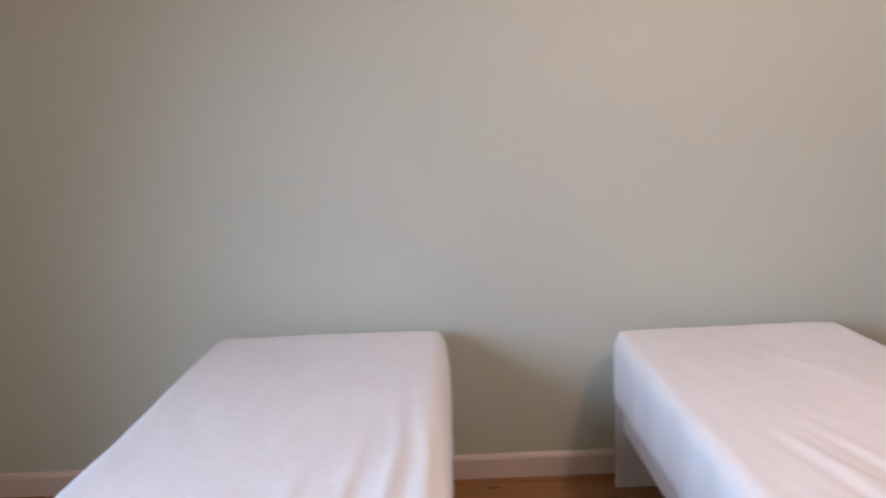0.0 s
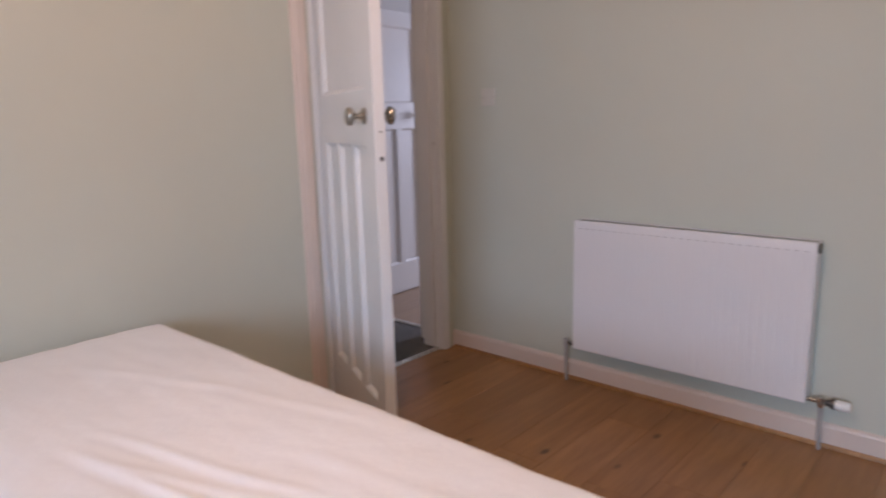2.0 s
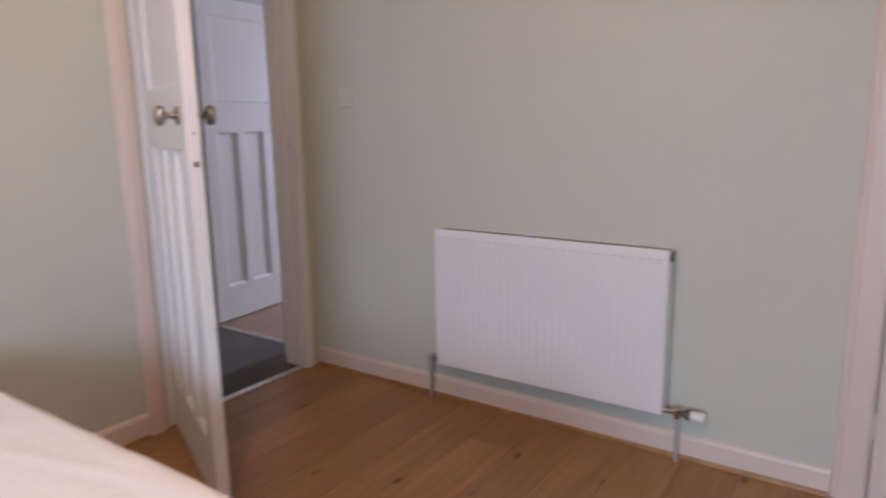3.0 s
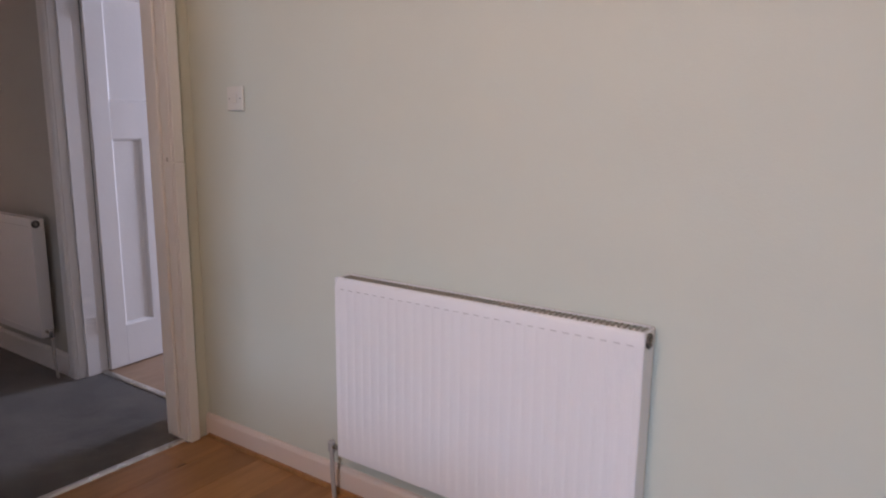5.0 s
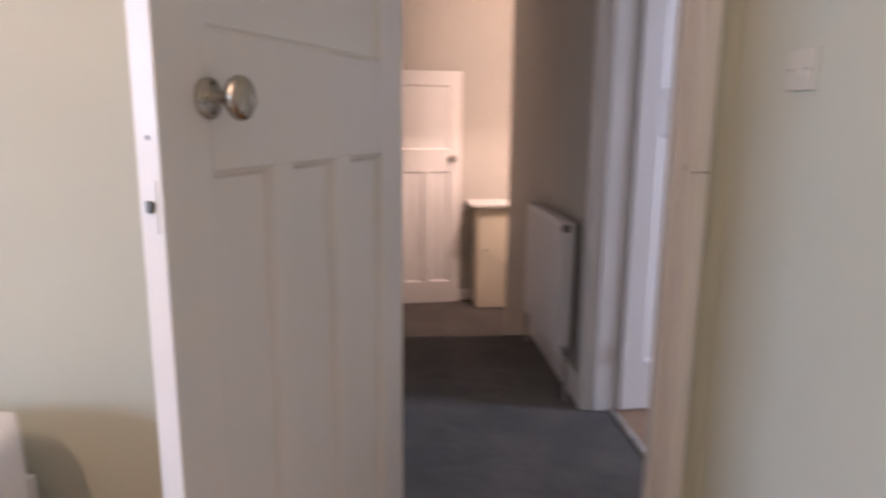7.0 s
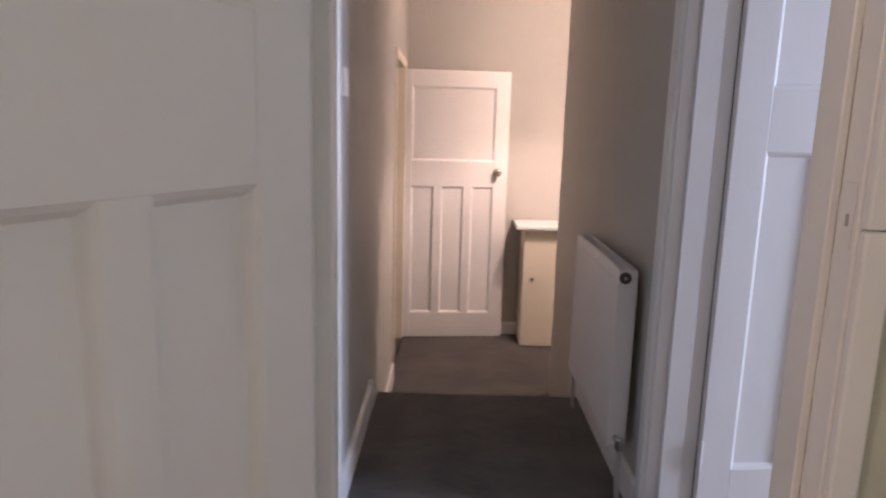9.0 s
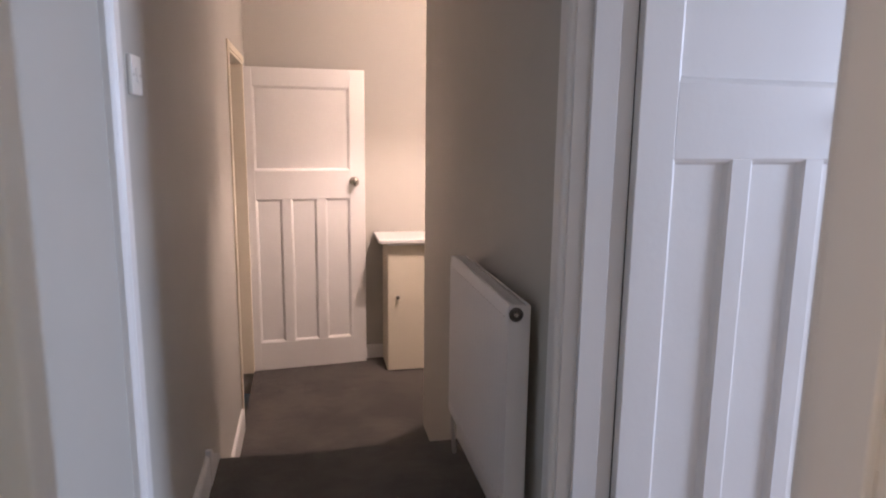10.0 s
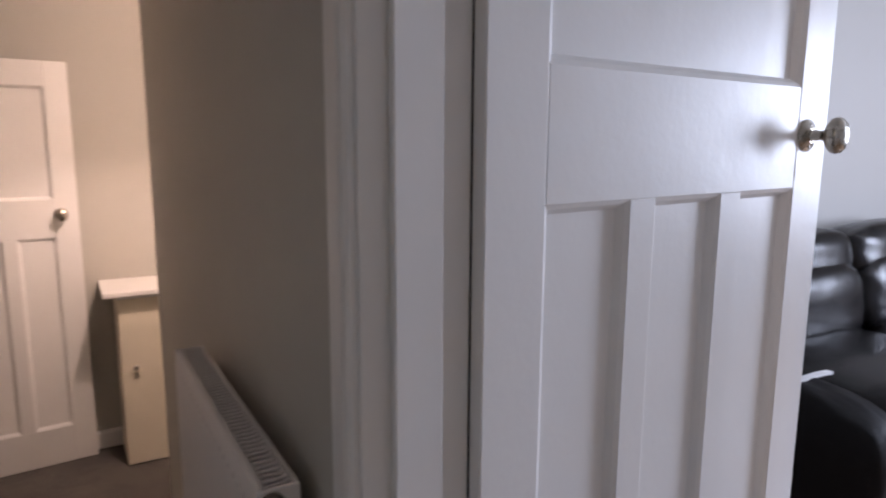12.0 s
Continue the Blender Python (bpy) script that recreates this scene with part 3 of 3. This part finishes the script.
skirting("baseboard_north", BLOCKER_X + 0.001, YA, DX0 - 0.124, YA, 0, -1, 0.002, 0.100, cream_gloss, "cream painted skirting board behind the beds")
skirting("baseboard_east", XE, CY1 + 0.101, XE, YA - 0.001, -1, 0, 0.002, 0.092, cream_gloss, "cream painted skirting board under the radiator")
skirting("baseboard_west", XW, YS + 0.02, XW, BLOCKER_Y - 0.01, 1, 0, 0.002, 0.092, cream_gloss, "cream painted skirting board")
skirting("baseboard_south", XW + 0.02, YS, XE - 0.02, YS, 0, 1, 0.002, 0.108, cream_gloss, "cream painted skirting board")
skirting("baseboard_hall_west", HXL, 4.20, HXL, 5.02, 1, 0, 0.005, 0.115, white_gloss, "white gloss skirting board in the hall")
skirting("baseboard_hall_west_near", HXL, YH + 0.02, HXL, 4.118, 1, 0, 0.005, 0.115, white_gloss, "white gloss skirting board in the hall")
skirting("baseboard_hall_east", HXR, LY1 + 0.076, HXR, 5.25, -1, 0, 0.005, 0.115, white_gloss, "white gloss skirting board under the hall radiator")
skirting("baseboard_landing_west", HXL, 5.50, HXL, 6.244, 1, 0, ZL + 0.005, 0.115, white_gloss, "white gloss skirting board on the landing")
skirting("baseboard_landing_end", 3.48, YE, RX1, YE, 0, -1, ZL + 0.005, 0.095, white_gloss, "cream skirting board at the end of the landing")
# the piece that carries the skirting down past the steps
rake = bmesh.new()
outline = [(5.02, 0.005), (5.02, 0.138), (5.05, 0.132), (5.10, 0.085), (5.22, 0.03), (5.50, -0.20), (5.50, ZL + 0.006), (5.30, ZL + 0.006)]
pa = [rake.verts.new((HXL + 0.0005, y, z)) for y, z in outline]
pb = [rake.verts.new((HXL + 0.019, y, z)) for y, z in outline]
for i in range(len(outline)):
    j = (i + 1) % len(outline)
    rake.faces.new((pa[i], pa[j], pb[j], pb[i]))
rake.faces.new(pa)
rake.faces.new(pb[::-1])
setting("baseboard_steps", rake, white_gloss, "white string board beside the two steps", "skirting board")
skirting("beading_east", XE - 0.0165, CY1 + 0.101, XE - 0.0165, YA - 0.02, -1, 0, 0.001, 0.014, oak, "brown floor beading along the skirting", 0.012)
skirting("beading_north", BLOCKER_X + 0.02, YA - 0.0165, DX0 - 0.13, YA - 0.0165, 0, -1, 0.001, 0.014, oak, "brown floor beading along the skirting", 0.012)
setting("threshold_bedroom", bm_extrude([(YA + 0.018, 0.0), (YA + 0.052, 0.0), (YA + 0.048, 0.006), (YA + 0.035, 0.009), (YA + 0.022, 0.006)], DX1 - DX0, "x"),
        strip_metal, "pale metal threshold strip under the bedroom door", "threshold").location.x = DX0
setting("threshold_living", bm_extrude([(LX - 0.022, 0.002), (LX + 0.014, 0.002), (LX + 0.010, 0.009), (LX - 0.004, 0.012), (LX - 0.018, 0.009)], LY1 - LY0, "y"),
        strip_metal, "pale metal threshold strip under the living-room door", "threshold").location.y = LY0


# ---- beds ----
def bm_mattress(w, l, z0, z1, r, creases, seed):
    """A sheet-covered mattress: a rounded box with soft swelling and creases ((x0, y0, x1, y1, height, width), ...)."""
    nx, ny, nz = int(w / 0.010), int(l / 0.013), 10
    hx, hy, hz = w / 2, l / 2, (z1 - z0) / 2
    verts, faces, index = [], [], {}

    def vert(x, y, z):
        key = (round(x, 5), round(y, 5), round(z, 5))
        if key not in index:
            index[key] = len(verts)
            verts.append(key)
        return index[key]

    def sheet_of(fn, na, nb):
        for i in range(na):
            for j in range(nb):
                faces.append(tuple(vert(*fn(a / na * 2 - 1, b / nb * 2 - 1)) for a, b in ((i, j), (i + 1, j), (i + 1, j + 1), (i, j + 1))))

    sheet_of(lambda a, b: (a * hx, b * hy, hz), nx, ny)
    sheet_of(lambda a, b: (a * hx, b * hy, -hz), nx, ny)
    for s in (-1, 1):
        sheet_of(lambda a, b: (a * hx, s * hy, b * hz), nx, nz)
        sheet_of(lambda a, b: (s * hx, a * hy, b * hz), ny, nz)
    out = []
    for x, y, z in verts:
        p = Vector((x, y, z))
        rc = 0.115
        q = Vector((max(-hx + rc, min(hx - rc, x)), max(-hy + rc, min(hy - rc, y))))
        d = Vector((x, y)) - q
        if d.length > rc * 0.999:
            d = d.normalized() * rc
            x, y = q.x + d.x, q.y + d.y
        p = Vector((x, y, z))
        inner = Vector((max(-hx + r, min(hx - r, x)), max(-hy + r, min(hy - r, y)), max(-hz + r, min(hz - r, z))))
        n = p - inner
        n = n.normalized() if n.length > 1e-6 else Vector((0, 0, 1))
        if (p - inner).length > r:
            p = inner + n * r
        top = max(0.0, n.z)
        side = 1 - abs(n.z)
        bump_h = 0.006 * noise.noise(Vector((x * 3.1, y * 2.3, seed))) + 0.0022 * noise.noise(Vector((x * 16, y * 7, seed + 3)))
        bump_h -= 0.006 * top * ((x / hx) ** 4 + (y / hy) ** 8) * 0.5
        wob = 0.02 * noise.noise(Vector((x * 4, y * 4, seed + 7)))
        for x0, y0, x1, y1, hh, ww in creases:
            ax, ay = x1 - x0, y1 - y0
            L2 = ax * ax + ay * ay
            t = ((x - x0) * ax + (y - y0) * ay) / L2
            if -0.15 < t < 1.15:
                dist = ((x - x0) * ay - (y - y0) * ax) / math.sqrt(L2) + wob
                fade = min(1.0, max(0.0, (t + 0.15) / 0.3)) * min(1.0, max(0.0, (1.15 - t) / 0.3))
                bump_h += 0.58 * top * hh * fade * (math.exp(-(dist / ww) ** 2) - 0.5 * math.exp(-((dist - 1.8 * ww) / ww) ** 2))
        bump_h += side * 0.004 * math.sin(0.9 * (x + y) * 34 + 4 * noise.noise(Vector((x * 3, y * 3, seed + 9)))) * (0.4 + 0.6 * (1 - (z + hz) / (2 * hz)))
        out.append(p + n * bump_h)
    bm = bmesh.new()
    vs = [bm.verts.new((p.x, p.y, p.z + (z0 + z1) / 2)) for p in out]
    for f in faces:
        try:
            bm.faces.new([vs[i] for i in f])
        except ValueError:
            pass
    return bm


def bed(label, x0, x1, y0, y1, zt, creases, seed):
    w, l = x1 - x0, y1 - y0
    root = thing("bed", label, "bed", pose((x0 + x1) / 2, (y0 + y1) / 2, 0), "single beds along the wall")
    part("mattress", bm_mattress(w, l, 0.345, zt, 0.045, creases, seed), sheet, root, "mattress under a white fitted sheet", True)
    for s in (-1, 1):
        part("side_rail", bm_box((s * (w / 2 - 0.05) - 0.012, -l / 2 + 0.06, 0.25), (s * (w / 2 - 0.05) + 0.012, l / 2 - 0.06, 0.325), 0.004, 2), white_gloss, root)
        part("end_panel", bm_box((-w / 2 + 0.035, s * (l / 2 + 0.055 * (s > 0) - 0.045) - 0.012, 0.0015), (w / 2 - 0.035, s * (l / 2 + 0.055 * (s > 0) - 0.045) + 0.012, 0.40 if s > 0 else 0.325), 0.004, 2), white_gloss, root,
             "white board under the end of the bed")
    for i in range(12):
        y = -l / 2 + 0.14 + i * (l - 0.28) / 11
        part("slat", bm_box((-w / 2 + 0.063, y - 0.032, 0.305), (w / 2 - 0.063, y + 0.032, 0.322), 0.003), slat_wood, root)
    return root


bed("single bed with a creased white fitted sheet near the window", 0.672, 1.447, 1.16, 3.075, 0.614,
    [(0.28, -0.75, 0.27, 0.15, 0.010, 0.016), (0.20, -0.80, 0.19, 0.05, 0.008, 0.014), (0.36, -0.80, 0.33, 0.25, 0.009, 0.014), (0.08, -0.85, 0.09, -0.05, 0.006, 0.014),
     (-0.06, -0.9, -0.03, -0.1, 0.005, 0.016), (-0.2, -0.9, -0.17, -0.15, 0.004, 0.018)], 1.0)
bed("single bed with a rumpled white fitted sheet near the door", 1.982, 2.755, 1.14, 3.062, 0.590,
    [(-0.20, 0.10, -0.05, -0.65, 0.010, 0.015), (-0.12, 0.15, 0.02, -0.40, 0.007, 0.013), (0.02, 0.62, 0.20, 0.20, 0.003, 0.016), (-0.28, -0.05, -0.16, -0.7, 0.006, 0.016),
     (-0.16, -0.02, -0.06, -0.30, 0.006, 0.011), (0.16, 0.35, 0.30, -0.25, 0.003, 0.016), (0.10, -0.2, 0.2, -0.8, 0.004, 0.022)], 5.0)


# ---- radiators ----
def radiator(label, m, length, z0, z1, depth, gap, pitch, flute, valve_end, plug, slats, notch_heights, zv):
    """A panel radiator against a wall at y = 0 that faces -y, running along x from 0 to length."""
    root = thing("radiator", label, "radiator", m, "panel radiators")
    yf = -depth - gap
    yb = -gap
    n = max(8, int(round(length / pitch)))
    # fluted front sheet: a pressed profile that fades into flat edges at head and foot
    bm = bmesh.new()
    cols = n * 8
    zs = [z0, z0 + 0.004, z0 + 0.030, z0 + 0.040] + [z0 + 0.04 + (z1 - z0 - 0.085) * k / 4 for k in range(1, 5)] + [z1 - 0.035, z1 - 0.010, z1 - 0.003, z1]
    grid = []
    for k, z in enumerate(zs):
        row = []
        for i in range(cols + 1):
            x = length * i / cols
            ph = (x / length * n) % 1.0
            amt = flute if 3 <= k <= 7 else 0.0
            edge = min(1.0, min(x, length - x) / 0.02)
            groove = 1.0 if 0.36 < ph < 0.64 else 0.0
            curl = {0: 0.006, 1: 0.0015, len(zs) - 3: 0.004, len(zs) - 2: 0.0062, len(zs) - 1: 0.010}.get(k, 0.0)
            row.append(bm.verts.new((x, yf + amt * groove * edge + curl, z)))
        grid.append(row)
    for p, q in zip(grid, grid[1:]):
        for i in range(cols):
            bm.faces.new((p[i], p[i + 1], q[i + 1], q[i]))
    part("front_panel", bm, radiator_enamel, root, "white enamelled pressed front", True)
    part("back_panel", bm_box((0.004, yb - 0.012, z0 + 0.01), (length - 0.004, yb, z1 - 0.012), 0.003), radiator_enamel, root)
    for x in (0.0, length - 0.006):
        part("side_panel", bm_box((x - 0.001, yf + 0.0012, z0 + 0.004), (x + 0.007, yb, z1 - 0.001), 0.002), radiator_enamel, root)
    grille = part("grille", bm_boxes(((0.008, yf + 0.007, z1 - 0.005), (length - 0.008, yf + 0.016, z1)), ((0.008, yb - 0.007, z1 - 0.005), (length - 0.008, yb - 0.001, z1)), bevel=0.001),
                  radiator_enamel, root)
    bar = mesh_of("slat", bm_box((-0.0021, yf + 0.0165, z1 - 0.006), (0.0021, yb - 0.0105, z1 - 0.0018), 0.0006), slats)
    k = int(length / 0.0155)
    for i in range(k):
        s = new("slat", bar)
        s.parent = grille
        s.location.x = 0.015 + (length - 0.03) * i / (k - 1)
    # grey dashes paint in the shade of pressed notches; foot ones are raised enamel
    tick = mesh_of("notch", bm_box((-0.0085, yf - 0.0003, -0.0013), (0.0085, yf + 0.002, 0.0013)), notch_shade)
    proud = mesh_of("notch", bm_box((-0.008, yf - 0.0022, -0.0028), (0.008, yf + 0.002, 0.0028), 0.0012), radiator_enamel)
    for z in notch_heights:
        for i in range(n - 1):
            s = new("notch", proud if z < z0 + 0.1 else tick)
            s.parent = root
            s.location = (length * (i + 1.0) / n, 0, z)
    for x in (length * 0.15, length * 0.85):
        part("bracket", bm_box((x - 0.015, yb, z0 + 0.08), (x + 0.015, -0.001, z1 - 0.08), 0.002), radiator_enamel, root)
    for x, s in ((0.0, -1), (length, 1)):
        ends = part("tail", bm_tube([(x - s * 0.01, -0.065, zv), (x + s * 0.045, -0.065, zv)], 0.009), nickel, root, "plated pipe tail", True)
        part("valve_body", bm_lathe([(0.0, -0.022), (0.011, -0.022), (0.013, -0.016), (0.013, 0.014), (0.010, 0.018), (0.0, 0.018)], 18), chrome if s == valve_end else grey_pipe, root,
             "", True, pose(x + s * 0.05, -0.065, zv))
        part("pipe", bm_tube([(x + s * 0.05, -0.065, zv - 0.02), (x + s * 0.05, -0.064, z0 * 0.5), (x + s * 0.052, -0.055, 0.002)], 0.0078), grey_pipe, root, "grey painted supply pipe", True)
        if s == plug:
            cap = part("end_plug", bm_lathe([(0.0, 0.0), (0.019, 0.0), (0.019, 0.006), (0.012, 0.007), (0.0115, 0.003), (0.0, 0.003)], 24), dark_metal, root, "tarnished round end plug", True,
                       pose(x + s * 0.001, (yf + yb) / 2 - 0.010, z1 - 0.024, 0, 90 * s))
            part("vent_screw", bm_lathe([(0.0, 0.003), (0.006, 0.003), (0.006, 0.009), (0.0, 0.009)], 8), nickel, cap)
    return root


def trv(root, x, y, z, s):
    turn = pose(x, y, z, 0, 90 * s)
    head = part("thermostat_head", bm_lathe([(0.0, 0.03), (0.0175, 0.03), (0.019, 0.036), (0.019, 0.074), (0.0165, 0.080), (0.0, 0.081)], 28), plastic_white, root, "white plastic thermostat head", True, turn)
    part("collar", bm_lathe([(0.0, 0.0), (0.012, 0.0), (0.013, 0.012), (0.019, 0.016), (0.020, 0.029), (0.0, 0.0295)], 24), dark_metal, head, "black ribbed collar", True)


# the wall's local frame: x runs south along the east wall, -y points into the room
bed_rad = radiator("white fluted panel radiator with a thermostat valve on the bedroom wall", pose(XE, 2.337, 0, 0, 0, -90), 0.995, 0.181, 0.795, 0.076, 0.012, 0.0333, 0.0012, 1, 1, taupe_enamel, (0.760,), 0.197)
trv(bed_rad, 1.062, -0.065, 0.197, 1)
radiator("white panel radiator with a slotted top grille on the hall wall", pose(HXR, 5.060, 0, 0, 0, -90), 0.715, 0.205, 0.809, 0.063, 0.030, 0.0333, 0.0009, 1, 1, radiator_enamel, (0.242, 0.772), 0.240)


# ---- switches ----
def switch(label, m, plastic):
    root = thing("light_switch", label, "light switch", m, "wall switches")
    w = 0.043
    part("plate", bm_box((-w, -0.011, -w), (w, -0.0005, w), 0.003, 2), plastic, root)
    rocker = bm_box((-0.011, -0.0145, -0.016), (0.011, -0.0105, 0.016), 0.0015, 2)
    for v in rocker.verts:
        if v.co.y < -0.013 and v.co.z > 0:
            v.co.y += 0.0018
    part("rocker", rocker, plastic, root)
    for s in (-1, 1):
        part("screw", bm_lathe([(0.0, 0.0), (0.0028, 0.0), (0.0026, 0.001), (0.0, 0.0012)], 10), chrome, root, "", True, pose(s * 0.0302, -0.011, 0, 90))
    return root


switch("white plastic light switch beside the bedroom door", pose(XE, 2.886, 1.363, 0, 0, -90), plate_plastic)
switch("white plastic light switch on the hall wall", pose(HXL, 4.345, 1.372, 0, 0, 90), plastic_white)


# ---- meter cupboard on the landing ----
cup = thing("meter_cupboard", "low cream painted cupboard with a white top on the landing carpet", "cupboard", pose(4.335, 6.975, ZL + 0.005))
part("body", bm_boxes(((0, 0.02, 0), (0.018, 0.298, 0.878)), ((0.49, 0.02, 0), (0.508, 0.298, 0.878)), ((0.018, 0.28, 0), (0.49, 0.298, 0.878)), ((0.018, 0.02, 0.0), (0.49, 0.28, 0.018)), bevel=0.002),
     cupboard_cream, cup)
cd = part("door", bm_box((0.002, 0.0, 0.006), (0.506, 0.019, 0.872), 0.003, 2), cupboard_cream, cup, "plain cream cupboard door")
part("handle", bm_lathe([(0.0, 0.0), (0.008, 0.0), (0.006, 0.010), (0.013, 0.018), (0.014, 0.024), (0.009, 0.029), (0.0, 0.030)], 20), nickel, cd, "small dark knob", True, pose(0.066, 0.0, 0.515, 90))
part("top", bm_box((-0.062, -0.055, 0.879), (0.53, 0.298, 0.907), 0.006, 3), white_gloss, cup, "white overhanging top")
part("moulding", bm_extrude([(-0.02, 0.862), (0.0, 0.862), (0.0, 0.878), (-0.036, 0.878), (-0.03, 0.872)], 0.508, "x"), white_gloss, cup)

# ---- pendants over the bedroom and the landing ----
def pendant(label, x, y, z):
    pend = thing("pendant_lamp", label, "lamp", pose(x, y, z))
    part("ceiling_rose", bm_lathe([(0.0, 0.0), (0.045, 0.0), (0.04, -0.02), (0.012, -0.03), (0.0, -0.03)], 24), plastic_white, pend, "", True, pose(0, 0, CEIL - z))
    part("flex", bm_tube([(0, 0, CEIL - z - 0.03), (0, 0, 0.11)], 0.003, 8), plastic_white, pend)
    part("bulb", bm_lathe([(0.0, -0.03), (0.015, -0.026), (0.027, -0.012), (0.03, 0.004), (0.026, 0.022), (0.015, 0.045), (0.013, 0.068), (0.0, 0.068)], 20), bulb_glass, pend, "glowing bulb", True)
    part("holder", bm_lathe([(0.0, 0.11), (0.012, 0.11), (0.018, 0.10), (0.018, 0.07), (0.0, 0.07)], 16), plastic_white, pend, "", True)
    return pend


pendant("lit pendant lamp hanging over the bedroom", ROOM_X, ROOM_Y, ROOM_Z)
landing_pendant = pendant("lit pendant lamp with a pale drum shade over the landing", HALL_X, HALL_Y, HALL_Z)
ring = bmesh.new()
rows = [[ring.verts.new((r * math.cos(math.tau * k / 48), r * math.sin(math.tau * k / 48), z)) for k in range(48)]
        for r, z in ((0.132, -0.135), (0.122, 0.065), (0.119, 0.065), (0.129, -0.135))]
for p, q in zip(rows, rows[1:] + rows[:1]):
    for k in range(48):
        ring.faces.new((p[k], p[(k + 1) % 48], q[(k + 1) % 48], q[k]))
part("shade", ring, lit_shade, landing_pendant, "glowing pale fabric drum shade", True)


# ---- living-room sofa ----
def cushion(w, d, h, puff, seed, seg=18):
    """A plump leather cushion centred on its foot."""
    bm = bmesh.new()
    bmesh.ops.create_cube(bm, size=2)
    bmesh.ops.subdivide_edges(bm, edges=bm.edges[:], cuts=seg, use_grid_fill=True)
    for v in bm.verts:
        x, y, z = v.co
        k = 4.2
        nrm = (abs(x) ** k + abs(y) ** k + abs(z) ** k) ** (1 / k)
        p = Vector((x, y, z)) / nrm
        g = 1 + puff * (1 - min(1, max(abs(p.x), abs(p.y)) ** 2))
        wr = 0.022 * noise.noise(Vector((p.x * 2 + seed, p.y * 3, p.z * 2))) + 0.007 * noise.noise(Vector((p.x * 9 + seed, p.y * 3, p.z * 8)))
        v.co = Vector((p.x * w / 2, p.y * d / 2, (p.z * g + 1) * h / 2)) * (1 + wr)
    return bm


sofa = thing("sofa", "black leather sofa with plump cushions against the living-room wall", "sofa", pose(6.10, 4.42, 0.006))
sw, sd = 2.25, 0.92
part("base", bm_box((0.05, 0.08, 0.04), (sw - 0.05, sd - 0.02, 0.30), 0.04, 3), leather, sofa, "", True)
for i in range(2):
    x = 0.27 + 0.43 + i * 0.85
    part("seat_cushion", cushion(0.86, 0.74, 0.22, 0.30, i * 3.1), leather, sofa, "plump creased leather seat", True, pose(x, 0.36, 0.25))
    part("back_cushion", cushion(0.86, 0.30, 0.34, 0.20, i * 5.7 + 1), leather, sofa, "plump leather lumbar pad", True, pose(x, 0.72, 0.40, -8))
    part("head_cushion", cushion(0.86, 0.26, 0.24, 0.20, i * 2.3 + 4), leather, sofa, "plump leather head pad", True, pose(x, 0.78, 0.64, -8))
for x in (0.14, sw - 0.14):
    part("armrest", cushion(0.28, 0.92, 0.45, 0.12, x * 3), shaded_leather, sofa, "rounded leather arm, dulled as if in shade", True, pose(x, 0.46, 0.02))
for x in (0.12, sw - 0.12):
    for y in (0.14, sd - 0.12):
        part("foot", bm_lathe([(0.0, 0.0), (0.025, 0.0), (0.03, 0.05), (0.0, 0.05)], 14), dark_metal, sofa, "", True, pose(x, y, 0.0))

# a small white curved strip laid over the sofa's arm
cloth = thing("cloth", "small white curved strip lying over the black sofa arm", "cloth", pose(6.30, 4.72, 0.505))
fold = [(-0.10 + 0.02 * i, -0.22 * (-0.085 + 0.017 * i) ** 2 * (3 if i > 5 else 5)) for i in range(11)]
part("curved_strip", bm_extrude(fold + [(x, z - 0.010) for x, z in reversed(fold)], 0.022, "y"), sheet, cloth, "", True)


# ---- boards of the floors ----
def boards(parent, x0, x1, y0, y1, material, width, length, z, seed):
    """Laminate boards along x in staggered rows, every one an object; alike boards share one mesh."""
    rng = random.Random(seed)
    shared = {}
    y = y0
    while y < y1 - 0.01:
        w = min(width, y1 - y)
        x = x0 - rng.random() * length * 0.8
        while x < x1 - 0.004:
            a, b = max(x, x0), min(x + length, x1)
            if b - a > 0.02:
                key = (round(b - a, 3), round(w, 3))
                if key not in shared:
                    shared[key] = mesh_of("plank", bm_box((-key[0] / 2 + 0.0004, -key[1] / 2 + 0.0004, -0.008), (key[0] / 2 - 0.0004, key[1] / 2 - 0.0004, 0.0), 0.0009), material)
                ob = new("plank", shared[key])
                ob.parent = parent
                ob.location = ((a + b) / 2, y + w / 2, z)
            x += length
        y += width


floor_1 = setting("floor_bedroom", bm_boxes(((XW, YS, -0.1), (XE - 0.002, YA + 0.02, -0.009)), ((DX0, YA + 0.02, -0.1), (DX1, YA + 0.045, -0.009))), dark_seam, "warm brown oak laminate bedroom floor with knots", "floor")
boards(floor_1, XW + 0.004, XE - 0.004, YS + 0.004, YA - 0.001, oak, 0.193, 1.285, 0.0, 3)
boards(floor_1, DX0 + 0.002, DX1 - 0.002, YA - 0.0005, YA + 0.03, oak, 0.193, 1.285, 0.0, 4)
floor_2 = setting("floor_living", bm_boxes(((LX - 0.008, LVS, -0.1), (LVX, LVN, -0.003))), dark_seam, "pale brown laminate living-room floor", "floor")
boards(floor_2, LX - 0.004, LVX - 0.002, LVS + 0.002, LVN - 0.002, pale_oak, 0.193, 1.285, 0.006, 9)
